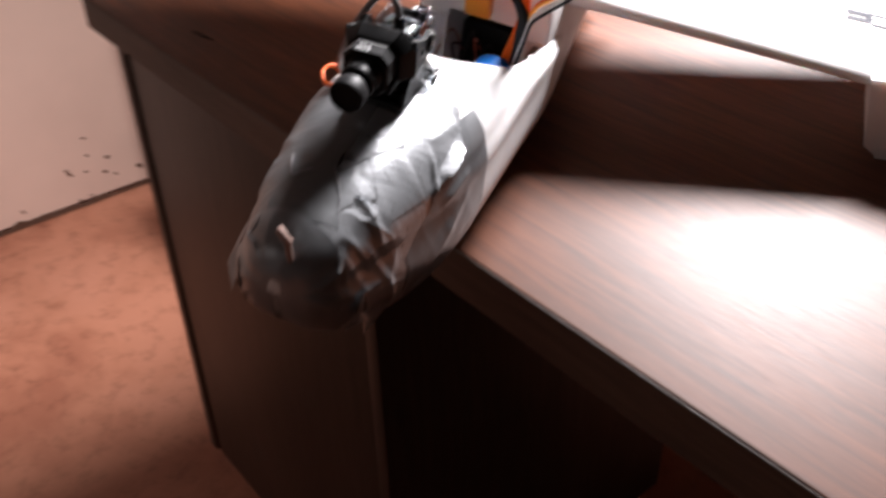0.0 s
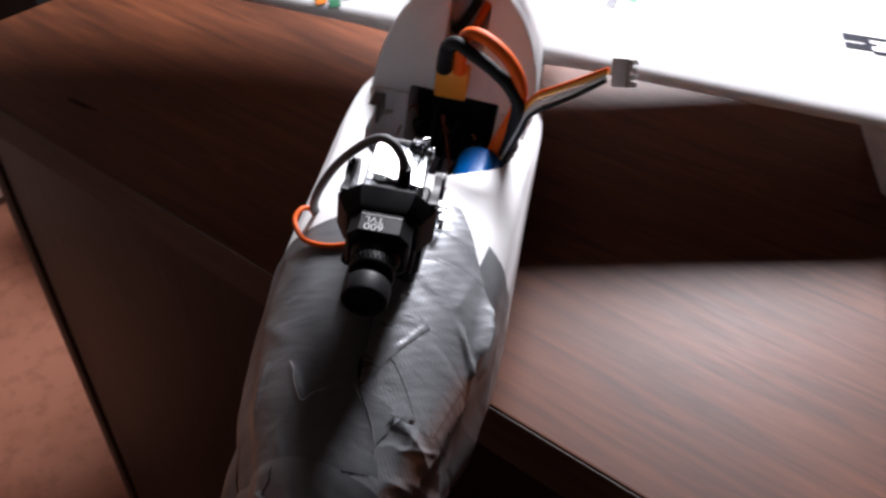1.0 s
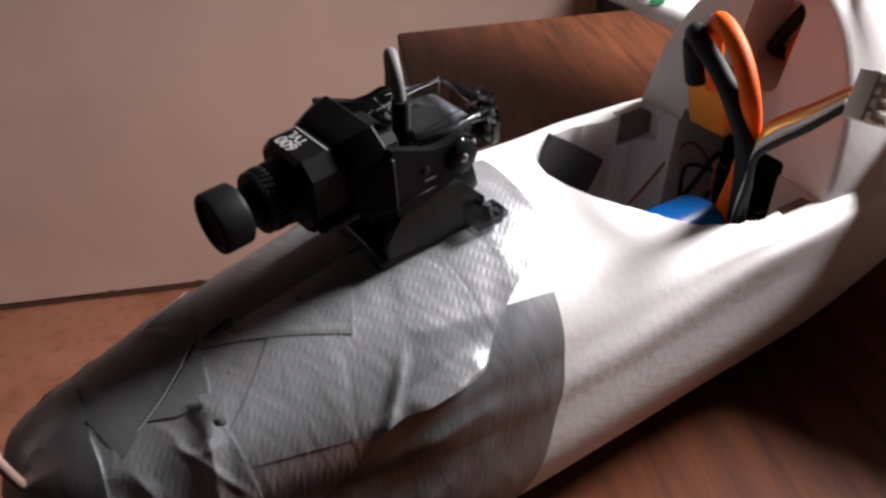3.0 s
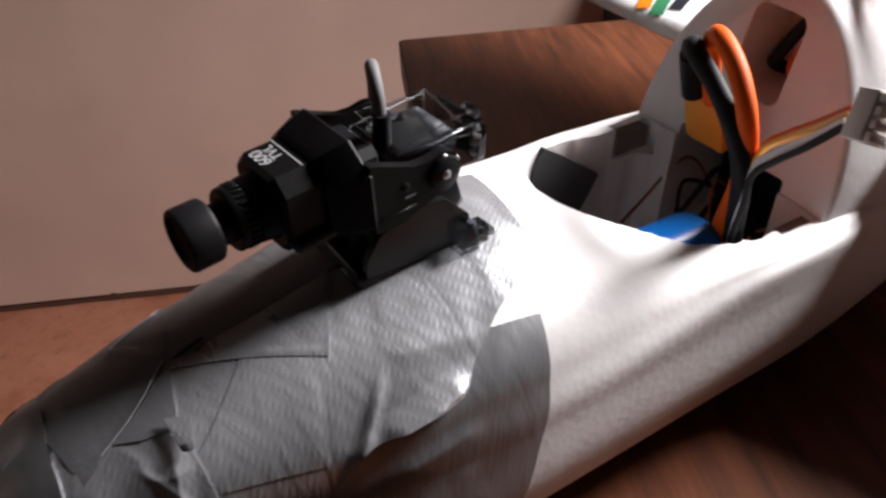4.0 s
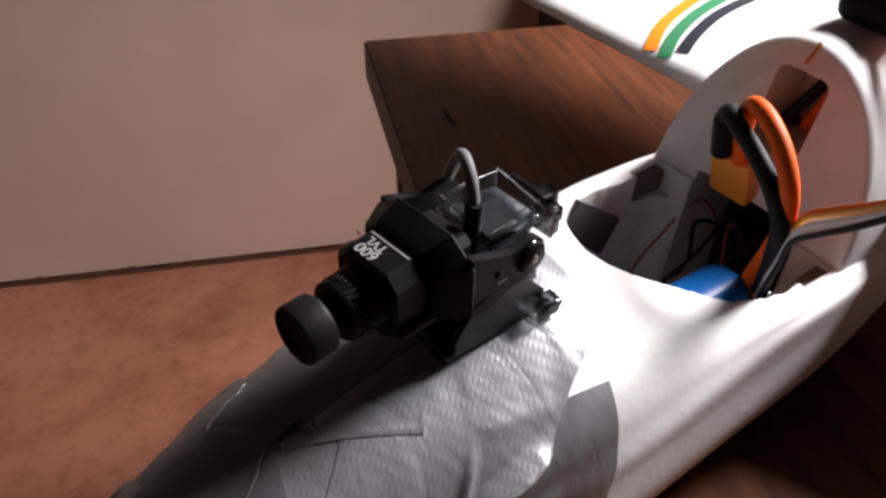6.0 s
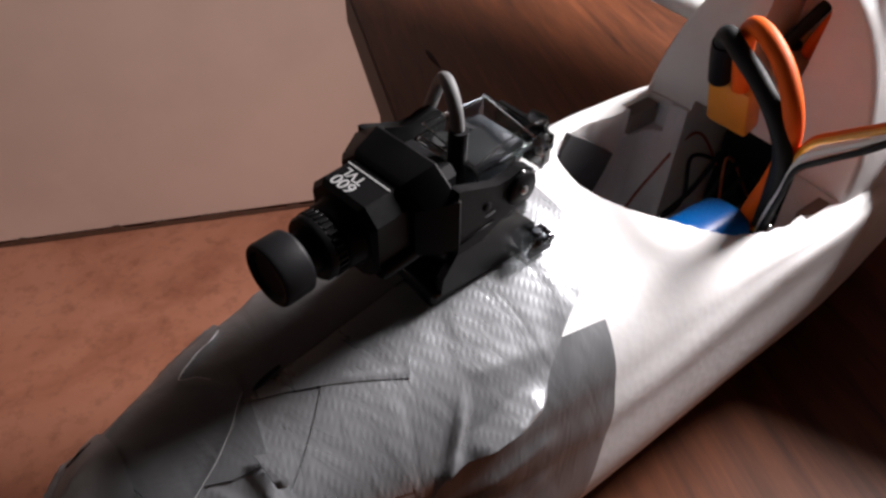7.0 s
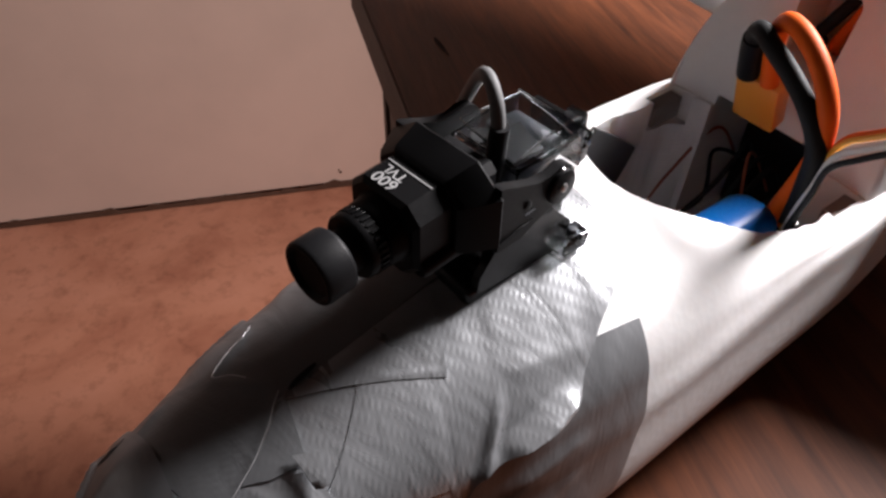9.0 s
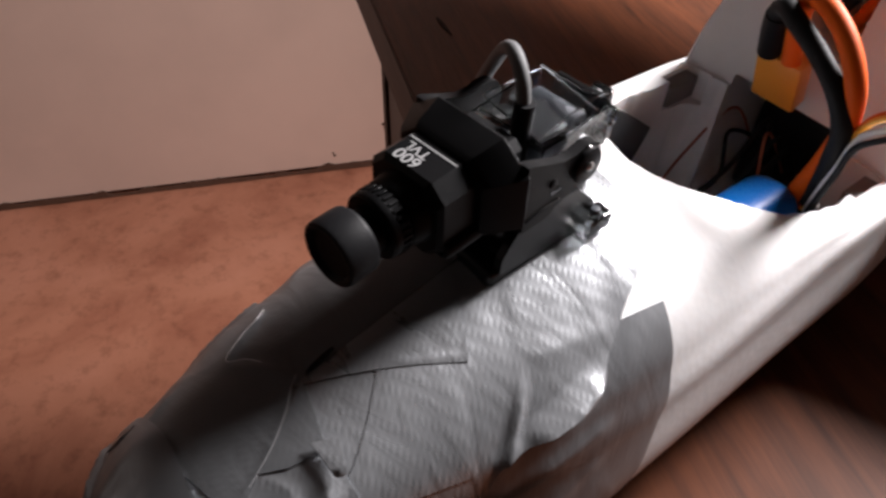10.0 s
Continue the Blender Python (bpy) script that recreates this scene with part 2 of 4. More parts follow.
def lathe(bm, profile, sides=40, m=None):
    """Turns (along, radius) pairs about the x axis; ends of zero radius are closed."""
    rings = []
    for x, r in profile:
        if r < 1e-6:
            rings.append([bm.verts.new((x, 0, 0))])
        else:
            rings.append([bm.verts.new((x, r * math.cos(2 * math.pi * k / sides), r * math.sin(2 * math.pi * k / sides))) for k in range(sides)])
    for a, b in zip(rings, rings[1:]):
        for k in range(sides):
            n = (k + 1) % sides
            if len(a) == 1 and len(b) == 1:
                continue
            if len(a) == 1:
                bm.faces.new((a[0], b[n], b[k]))
            elif len(b) == 1:
                bm.faces.new((a[k], a[n], b[0]))
            else:
                bm.faces.new((a[k], a[n], b[n], b[k]))
    if m is not None:
        bmesh.ops.transform(bm, matrix=m, verts=[v for r in rings for v in r])
    return bm


def loft(bm, rings, closed=True, caps=True):
    made = [[bm.verts.new(p) for p in ring] for ring in rings]
    for a, b in zip(made, made[1:]):
        n = len(a)
        for k in range(n if closed else n - 1):
            bm.faces.new((a[k], a[(k + 1) % n], b[(k + 1) % n], b[k]))
    if caps and closed:
        bm.faces.new(made[0])
        bm.faces.new(list(reversed(made[-1])))
    return made


def spline(points, per=8):
    """A smooth line through the points."""
    pts = [Vector(p) for p in points]
    out = []
    for i in range(len(pts) - 1):
        a, b, c, d = pts[max(i - 1, 0)], pts[i], pts[i + 1], pts[min(i + 2, len(pts) - 1)]
        for k in range(per):
            t = k / per
            out.append(0.5 * ((2 * b) + (c - a) * t + (2 * a - 5 * b + 4 * c - d) * t * t + (3 * b - a - 3 * c + d) * t ** 3))
    out.append(pts[-1])
    return out


def tube(bm, points, radius, sides=12, per=8):
    line = spline(points, per)
    side = None
    rings = []
    for i, p in enumerate(line):
        way = (line[min(i + 1, len(line) - 1)] - line[max(i - 1, 0)]).normalized()
        if side is None:
            side = way.orthogonal().normalized()
        side = (side - way * side.dot(way)).normalized()
        up = way.cross(side)
        rings.append([p + radius * (math.cos(2 * math.pi * k / sides) * side + math.sin(2 * math.pi * k / sides) * up) for k in range(sides)])
    loft(bm, rings)
    return bm


def new_tube(points, radius, sides=12, per=8):
    return tube(bmesh.new(), points, radius, sides, per)


def outline_prism(bm, outline, way):
    """A prism over a closed outline of points."""
    low = [bm.verts.new(p) for p in outline]
    high = [bm.verts.new(Vector(p) + Vector(way)) for p in outline]
    n = len(low)
    bm.faces.new(low)
    bm.faces.new(list(reversed(high)))
    for k in range(n):
        bm.faces.new((low[k], high[k], high[(k + 1) % n], low[(k + 1) % n]))
    return bm


def carve(bm, cutters, name):
    """Takes the cutters out of a closed mesh and gives the rest as a bmesh."""
    bmesh.ops.recalc_face_normals(bm, faces=bm.faces)
    body = bpy.data.meshes.new(name)
    bm.to_mesh(body)
    bm.free()
    ob = new(name, body)
    tools = []
    for c in cutters:
        bmesh.ops.recalc_face_normals(c, faces=c.faces)
        data = bpy.data.meshes.new("tool")
        c.to_mesh(data)
        c.free()
        tool = new("tool", data)
        tools.append(tool)
        mod = ob.modifiers.new("cut", "BOOLEAN")
        mod.operation, mod.solver, mod.object = "DIFFERENCE", "EXACT", tool
    bpy.context.view_layer.update()
    result = bpy.data.meshes.new_from_object(ob.evaluated_get(bpy.context.evaluated_depsgraph_get()))
    out = bmesh.new()
    out.from_mesh(result)
    for o in (ob, *tools):
        data = o.data
        bpy.data.objects.remove(o)
        bpy.data.meshes.remove(data)
    bpy.data.meshes.remove(result)
    return out


def curve_of(table):
    """A smooth function through (x, y) pairs."""
    xs, ys = [p[0] for p in table], [p[1] for p in table]

    def value(x):
        if x <= xs[0]:
            return ys[0]
        if x >= xs[-1]:
            return ys[-1]
        i = max(k for k in range(len(xs) - 1) if xs[k] <= x)
        t = (x - xs[i]) / (xs[i + 1] - xs[i])

        def slope(k):
            if k == 0 or k == len(xs) - 1:
                j = min(k, len(xs) - 2)
                return (ys[j + 1] - ys[j]) / (xs[j + 1] - xs[j])
            return (ys[k + 1] - ys[k - 1]) / (xs[k + 1] - xs[k - 1])
        h = xs[i + 1] - xs[i]
        return ((2 * t ** 3 - 3 * t * t + 1) * ys[i] + (t ** 3 - 2 * t * t + t) * h * slope(i)
                + (3 * t * t - 2 * t ** 3) * ys[i + 1] + (t ** 3 - t * t) * h * slope(i + 1))
    return value

# ---- the room ----
ROOM_X0, ROOM_X1, ROOM_Y0, ROOM_Y1 = -0.86, 3.6, -3.2, 3.2


def build_room():
    tagged(part("floor", new_box((ROOM_X0 - 0.15, ROOM_Y0 - 0.15, -0.1), (ROOM_X1 + 0.15, ROOM_Y1 + 0.15, 0.0)), FLOOR),
           "pinkish tan stained concrete floor, worn and blotchy", "floor", kind="structure")
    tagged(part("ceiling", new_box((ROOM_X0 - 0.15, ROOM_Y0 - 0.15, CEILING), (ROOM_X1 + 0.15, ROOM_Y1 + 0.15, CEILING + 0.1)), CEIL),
           "plain unseen ceiling above the desk, toned dark to cut bounce", "ceiling", kind="structure")
    walls = (("wall_west", (ROOM_X0 - 0.12, ROOM_Y0, 0.012), (ROOM_X0, ROOM_Y1, CEILING)),
             ("wall_east", (ROOM_X1, ROOM_Y0, 0.0), (ROOM_X1 + 0.12, ROOM_Y1, CEILING)),
             ("wall_north", (ROOM_X0 - 0.12, ROOM_Y1, 0.0), (ROOM_X1 + 0.12, ROOM_Y1 + 0.12, CEILING)),
             ("wall_south", (ROOM_X0 - 0.12, ROOM_Y0 - 0.12, 0.0), (ROOM_X1 + 0.12, ROOM_Y0, CEILING)))
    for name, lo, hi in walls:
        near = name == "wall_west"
        tagged(part(name, new_box(lo, hi), WALL if near else PLAIN_WALL), "off-white painted wall with small dirt spots near its foot" if near else "plain unseen wall closing the room, toned dark to cut bounce", "wall", kind="structure")
    # rusty dirt in the gap between wall and floor
    bm = bmesh.new()
    steps = 420
    low, high = [], []
    for k in range(steps + 1):
        y = -1.2 + 2.6 * k / steps
        h = 0.009 + 0.006 * noise.noise((y * 7, 0, 0)) + 0.012 * max(0.0, noise.noise((y * 23, 5, 0))) + 0.006 * max(0.0, noise.noise((y * 60, 2, 0)))
        low.append(bm.verts.new((ROOM_X0 + 0.006 + 0.003 * noise.noise((y * 15, 9, 0)), y, 0.002)))
        high.append(bm.verts.new((ROOM_X0 + 0.002, y, max(0.004, h))))
    for k in range(steps):
        bm.faces.new((low[k], low[k + 1], high[k + 1], high[k]))
    tagged(part("floor_gap_dirt", bm, RUST), "dark rusty dirt along the foot of the wall", "dirt", kind="stuff")
    # dirt spots on the wall
    rnd = random.Random(4)
    bm = bmesh.new()
    spots = [(0.192, 0.148, 4), (0.189, 0.109, 3.5), (0.228, 0.091, 5), (0.217, 0.06, 5), (0.238, 0.048, 3.5), (0.179, 0.074, 4), (0.145, 0.082, 4), (0.141, 0.09, 4),
             (0.149, 0.077, 3), (0.289, 0.049, 6), (0.153, 0.015, 3.5), (0.037, 0.038, 2), (0.294, 0.043, 4), (0.178, 0.018, 3.5), (0.04, 0.032, 3)]
    for y, z, size in spots:
        n = 9
        r = size * 0.001
        outline = [(ROOM_X0, y + r * rnd.uniform(0.6, 1.2) * math.cos(2 * math.pi * k / n), z + r * rnd.uniform(0.5, 1.0) * math.sin(2 * math.pi * k / n)) for k in range(n)]
        outline_prism(bm, outline, (0.0012, 0, 0))
    tagged(part("wall_spots", bm, RUST), "small brown rust spots spattered on the wall", "stain", kind="stuff")


def build_desk():
    desk = thing("desk", "dark walnut laminate desk with a hanging pedestal, worn at its corner", "desk", pose(0, 0, 0))
    bm = new_box((0.0, 0.0, DESK_TOP - 0.034), (1.55, 0.76, DESK_TOP), 0.0015)
    part("desktop", bm, DESK_WOOD, desk)
    part("front_edge_band", new_box((0.001, -0.0012, DESK_TOP - 0.033), (1.549, 0.0004, DESK_TOP - 0.0012), 0.0005, 1), EDGE_WOOD, desk, "dull brown edge band along the front")
    part("side_edge_band", new_box((-0.0012, 0.001, DESK_TOP - 0.033), (0.0004, 0.759, DESK_TOP - 0.0012), 0.0005, 1), EDGE_WOOD, desk)
    top = DESK_TOP - 0.034
    part("side_panel", new_box((0.006, 0.02, 0.085), (0.024, 0.43, top), 0.001), EDGE_WOOD, desk)
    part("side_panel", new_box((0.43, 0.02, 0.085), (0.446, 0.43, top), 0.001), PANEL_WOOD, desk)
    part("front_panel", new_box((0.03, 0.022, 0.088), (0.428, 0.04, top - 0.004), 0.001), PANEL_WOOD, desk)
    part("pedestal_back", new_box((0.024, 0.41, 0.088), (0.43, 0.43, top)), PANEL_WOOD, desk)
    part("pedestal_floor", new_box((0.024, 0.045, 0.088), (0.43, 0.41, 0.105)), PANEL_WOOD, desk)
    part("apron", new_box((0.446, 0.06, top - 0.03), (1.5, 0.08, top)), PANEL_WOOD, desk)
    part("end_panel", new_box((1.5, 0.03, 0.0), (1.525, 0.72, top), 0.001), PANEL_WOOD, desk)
    for x, y in ((0.06, 0.1), (0.4, 0.1), (0.06, 0.37), (0.4, 0.37)):
        part("foot", lathe(bmesh.new(), [(0, 0), (0, 0.018), (0.088, 0.022), (0.088, 0)], 16, pose(x, y, 0, 0, -90, 0)), BLACK, desk)
    return desk


def build_desk_scratch():
    bm = bmesh.new()
    a, b = Vector((0.164, 0.0375, DESK_TOP)), Vector((0.195, 0.0405, DESK_TOP))
    way, side = (b - a).normalized(), Vector((0.08, -1, 0)).normalized()
    outline = []
    for k in range(9):
        t = k / 8
        outline.append(a + (b - a) * t + side * (0.0013 * math.sin(math.pi * min(1, t + 0.12)) + 0.0003))
    for k in reversed(range(9)):
        t = k / 8
        outline.append(a + (b - a) * t - side * (0.0011 * math.sin(math.pi * min(1, t + 0.1)) + 0.0003))
    outline_prism(bm, outline, (0, 0, 0.0006))
    tagged(part("ink_mark", bm, BLACK_SOFT), "short black scratch mark on the desk top", "mark")


def build_far_things():
    bag = thing("cabinet", "low matt black cabinet standing against the wall", "cabinet", pose(ROOM_X0 + 0.01, 0.4, 0))
    part("body", new_box((0, 0, 0.0), (0.2, 0.3, 0.62), 0.006), DARK_CLOTH, bag)
    carton = thing("cardboard_box", "brown cardboard box standing open beside the black cabinet", "box", pose(-0.52, 0.56, 0))
    part("carton", new_box((0, 0, 0), (0.22, 0.3, 0.36), 0.002), CARD, carton)
    part("flap", new_box((0, -0.1, 0.355), (0.22, 0.0, 0.359), 0, 1, pose(0, 0, 0, 20, 0, 0)), CARD, carton)


build_room()
build_desk()
build_desk_scratch()
build_far_things()

# ---- the model aeroplane: x to its nose, y to its port wing, z up, in millimetres ----
MM = 0.001
TOP = curve_of([(-260, 70), (-60, 78), (0, 82), (15, 82.6), (35, 83.6), (47, 85.4), (64, 89.3), (74, 91.6), (84, 94), (100, 98.4), (115, 102.4), (130, 105.4), (146, 105), (162, 103), (188, 98.5), (213, 94.5), (240, 89), (258, 84), (268, 79), (274, 74), (278, 66)])
SHOULDER = curve_of([(-260, 24), (-60, 42.5), (0, 50.8), (60, 51.4), (140, 51), (170, 48), (190, 43.6), (210, 38.8), (228, 34.4), (244, 28.4), (258, 23.4), (268, 17.5), (274, 11.5), (278, 2.5)])
WIDE = curve_of([(-260, 26), (-60, 46), (0, 52), (60, 52.8), (140, 53.2), (170, 51.9), (190, 49.4), (205, 46.7), (220, 43), (235, 37.5), (248, 32.5), (260, 26.5), (269, 20), (274.5, 13), (278, 3)])
SHOULDER_Z = curve_of([(-260, 52), (0, 64), (150, 64), (230, 64), (266, 63), (278, 64)])
WIDE_Z = curve_of([(-260, 45), (0, 41), (180, 42), (230, 47), (266, 55), (278, 60)])
BASE = curve_of([(-260, 36), (-60, 9), (0, 7), (70, 8.8), (140, 10.5), (190, 11), (212, 13), (235, 19), (255, 28), (268, 38), (274, 47), (278, 60)])
BEND = curve_of([(-260, 0), (0, 0), (60, 0.2), (130, 1.2), (200, 2.4), (278, 4)])


CHINE = curve_of([(-260, 0), (-60, 0.9), (0, 0.6), (130, 0.8), (170, 0.6), (205, 0), (278, 0)])


SQUARE = curve_of([(-260, 1), (-60, 0.6), (0, 0.38), (45, 0.38), (80, 0.72), (120, 1), (278, 1)])


def hull_point(a, s, lift=0.0):
    """A point of the hull at station a; s runs from 0 on the crown to 1 on the keel, minus to starboard."""
    side, s = (1 if s >= 0 else -1), min(1.0, abs(s))
    ws, wm, zs, zm, zt, zb = SHOULDER(a), WIDE(a), SHOULDER_Z(a), WIDE_Z(a), TOP(a), BASE(a)
    ws, wm, zt, zb = ws + lift, wm + lift, zt + lift, zb - lift
    if s <= 0.4:
        f = s / 0.4 * math.pi / 2
        y, z = ws * math.sin(f) ** SQUARE(a), zs + (zt - zs) * max(0.0, math.cos(f)) ** SQUARE(a)
        y -= CHINE(a) * math.exp(-((s - 0.286 - 0.00025 * max(0.0, a)) / 0.03) ** 2)
    else:
        pts = [(ws - 1.2, zs + 18), (ws, zs), (wm, zm), (wm * 0.87, zb + (zm - zb) * 0.36), (wm * 0.56, zb + (zm - zb) * 0.04), (0, zb), (-wm * 0.7, zb)]
        t = (s - 0.4) / 0.6 * 4
        i = min(3, int(t))
        t -= i
        p, q, r, u = (np.array(pts[i + k]) for k in range(4))
        y, z = 0.5 * ((2 * q) + (r - p) * t + (2 * p - 5 * q + 4 * r - u) * t * t + (3 * q - p - 3 * r + u) * t ** 3)
    return Vector((a, side * y + BEND(a), z)) * MM


def crown_s(a, y):
    """The s at which the crown lies y to the side at station a."""
    y -= BEND(a)
    return math.copysign(0.4 / (math.pi / 2) * math.asin(min(1.0, abs(y) / SHOULDER(a))), y)


def hull_ring(a, count=144):
    return [hull_point(a, 2 * k / count if k <= count // 2 else -2 * (count - k) / count) for k in range(count)]


def cockpit_outline(z):
    """The ragged rim of the open cockpit, seen from above."""
    line = spline([(13, -25, 0), (15.5, -30.5, 0), (20.5, -34.2, 0), (30, -36, 0), (44, -36, 0), (60, -35.2, 0), (73, -32.5, 0), (86, -25.5, 0), (94, -16.5, 0), (99, -7, 0), (100, 1, 0),
                   (97, 9, 0), (91.5, 15, 0), (84, 21.5, 0), (75, 29.5, 0), (64, 36, 0), (48, 39.8, 0), (34, 40.4, 0), (13, 40.4, 0)], 8)
    pts = []
    for p in line:
        rough = 0.8 * noise.noise((p.x * 0.16, p.y * 0.16, 3.0)) + 0.35 * noise.noise((p.x * 0.5, p.y * 0.5, 1.0)) + 0.15 * noise.noise((p.x * 1.3, p.y * 1.3, 6.0))
        pts.append(Vector((max(13.0, p.x + rough) if p.x > 13.5 else 13.0, p.y + rough, z)) * MM)
    return pts


def rounded(y0, y1, z0, z1, r, x, slant=0.0):
    pts = []
    for cy, cz, start in ((y1 - r, z1 - r, 0), (y0 + r, z1 - r, 90), (y0 + r, z0 + r, 180), (y1 - r, z0 + r, 270)):
        for k in range(6):
            f = radians(start + 18 * k)
            y, z = cy + r * math.cos(f), cz + r * math.sin(f)
            pts.append(Vector((x, y + slant * (z - z0), z)) * MM)
    return pts


ARCH_TOP = curve_of([(-260, 100), (-120, 132), (-50, 148), (0, 149.5), (20, 149.5)])


def build_fuselage(plane):
    bm = bmesh.new()
    stations = [-260, -200, -140, -90, -50, -20] + [4 * k for k in range(0, 60)] + [240 + 3 * k for k in range(11)] + [275, 276.5, 278]
    stations = sorted(set(stations))
    loft(bm, [hull_ring(a) for a in stations])
    cut = outline_prism(bmesh.new(), cockpit_outline(20), (0, 0, 120 * MM))
    under = new_box(Vector((46, -33, 21)) * MM, Vector((150, 37, 84)) * MM, 15 * MM, 6)
    rear = new_box(Vector((-110, -23, 22)) * MM, Vector((30, 25.5, 86)) * MM, 1.5 * MM)
    slots = [new_box(Vector((13, y0, 70)) * MM, Vector((31.5, y1, 95)) * MM) for y0, y1 in ((-41, -30), (35, 42.2))]
    hull = carve(bm, [cut, under, rear, *slots], "hull")
    part("hull", hull, FOAM, plane, "white foam hull with a ragged cockpit cut-out", smooth=50)
    # hump with the bulkhead face and its slot
    bm = bmesh.new()
    rings = []
    for a in (13, 12, 9, 0, -20, -50, -90, -130, -180, -230):
        ring = []
        top = ARCH_TOP(a)
        for k in range(41):
            f = math.pi * k / 40
            inset = {13: 0.965, 12: 0.99}.get(a, 1.0)
            z = 78 + (top - 78) * math.sin(f) * inset
            y = 44.5 * math.cos(f) * inset
            lean = -14 * (z - 78) / 71 if a > -20 else 0
            ring.append(Vector((a + lean, y, z)) * MM)
        for z, y in ((60, -44.5), (60, 44.5)):
            ring.append(Vector((a, y * inset, z)) * MM)
        rings.append(ring)
    loft(bm, rings)
    slot = outline_prism(bmesh.new(), rounded(-9.5, 11.5, 107, 138.8, 4, 30), Vector((-52, 0, 0)) * MM)
    hole = new_box(Vector((-100, -23, 40)) * MM, Vector((40, 25.5, 87)) * MM, 1.5 * MM)
    hump = carve(bm, [slot, hole], "hump")
    part("hump", hump, FOAM, plane, "arched white foam bulkhead and wing saddle", smooth=50)
    # glue streak at the crown of the bulkhead
    bm = new_tube([Vector(p) * MM for p in ((-2.5, 0.5, 149.3), (-0.9, 0.6, 147.5), (-0.3, 0, 145), (0.5, -0.8, 141.5))], 0.7 * MM, 8)
    part("glue_streak", bm, AMBER, plane, "yellowed glue streak")


LEAD = lambda b: -25 - 0.045 * b
# Starboard chord stretched out of view so the wing shades more desk.
CHORD = curve_of([(-700, 185), (-300, 282), (-120, 264), (0, 218), (300, 196), (700, 145)])
THICK = curve_of([(-700, 14), (-110, 25), (-75, 26), (-45, 30), (0, 36), (45, 30), (75, 26), (110, 25), (700, 14)])


def wing_point(b, t, top=True, lift=0.0):
    """A point of the wing at b across; t from 0 at the leading edge to 1 at the trailing edge."""
    chord = CHORD(b)
    shape = 2.969 * math.sqrt(t) - 1.26 * t - 3.516 * t * t + 2.843 * t ** 3 - 1.015 * t ** 4
    half = THICK(b) * shape / 1.0
    camber = 7 * math.sin(math.pi * t ** 0.8)
    z = 98.5 + camber * 0.45 + ((half * 0.4 + lift) if top else -half * 0.42)
    return Vector((LEAD(b) - chord * t + (6 * max(0, 1 - abs(b) / 60) if t < 0.05 else 0), b, z)) * MM


def build_wing(plane):
    ts = [0.5 - 0.5 * math.cos(math.pi * k / 22) for k in range(23)]
    for name, spans in (("port_wing", [0, 15, 30, 45, 55, 65, 75, 90, 110, 150, 200, 260, 330, 420, 500, 505]), ("starboard_wing", [0, -15, -30, -45, -55, -65, -75, -90, -110, -150, -200, -260, -330, -420, -500, -505])):
        bm = bmesh.new()
        rings = []
        for b in spans:
            squash = 0.55 if abs(b) == 505 else 1.0
            ring = [wing_point(b, t) for t in ts] + [wing_point(b, t, False) for t in reversed(ts[1:-1])]
            mid = sum(ring, Vector()) / len(ring)
            rings.append([mid + (p - mid) * squash if squash < 1 else p for p in ring])
        loft(bm, rings)
        part(name, bm, FOAM, plane, smooth=60)


def decal(plane, name, line, width, material, label=""):
    """A vinyl strip on the wing's upper side; line: (a, b) pairs."""
    bm = bmesh.new()
    pts = spline([(a, b, 0) for a, b in line], 10)
    rows = []
    for i, p in enumerate(pts):
        way = (pts[min(i + 1, len(pts) - 1)] - pts[max(i - 1, 0)]).normalized()
        side = Vector((-way.y, way.x, 0))
        row = []
        for k in range(4):
            q = p + side * width * (k / 3 - 0.5)
            t = max(0.002, (LEAD(q.y) - q.x) / CHORD(q.y))
            row.append(bm.verts.new(wing_point(q.y, t, True, 0.45)))
        rows.append(row)
    for a, b in zip(rows, rows[1:]):
        for k in range(3):
            bm.faces.new((a[k], a[k + 1], b[k + 1], b[k]))
    part(name, bm, material, plane, label)


def patch(plane, corners, material):
    """A printed block on the wing, from four (a, b) corners."""
    bm = bmesh.new()
    n = 6
    grid = []
    (a0, b0), (a1, b1), (a2, b2), (a3, b3) = corners
    for i in range(n + 1):
        row = []
        for k in range(n + 1):
            u, v = i / n, k / n
            a = (1 - u) * (1 - v) * a0 + u * (1 - v) * a1 + u * v * a2 + (1 - u) * v * a3
            b = (1 - u) * (1 - v) * b0 + u * (1 - v) * b1 + u * v * b2 + (1 - u) * v * b3
            t = (LEAD(b) - a) / CHORD(b)
            row.append(bm.verts.new(wing_point(b, t, True, 0.45)))
        grid.append(row)
    for i in range(n):
        for k in range(n):
            bm.faces.new((grid[i][k], grid[i + 1][k], grid[i + 1][k + 1], grid[i][k + 1]))
    part("lettering_block", bm, material, plane, "dark navy printed block")


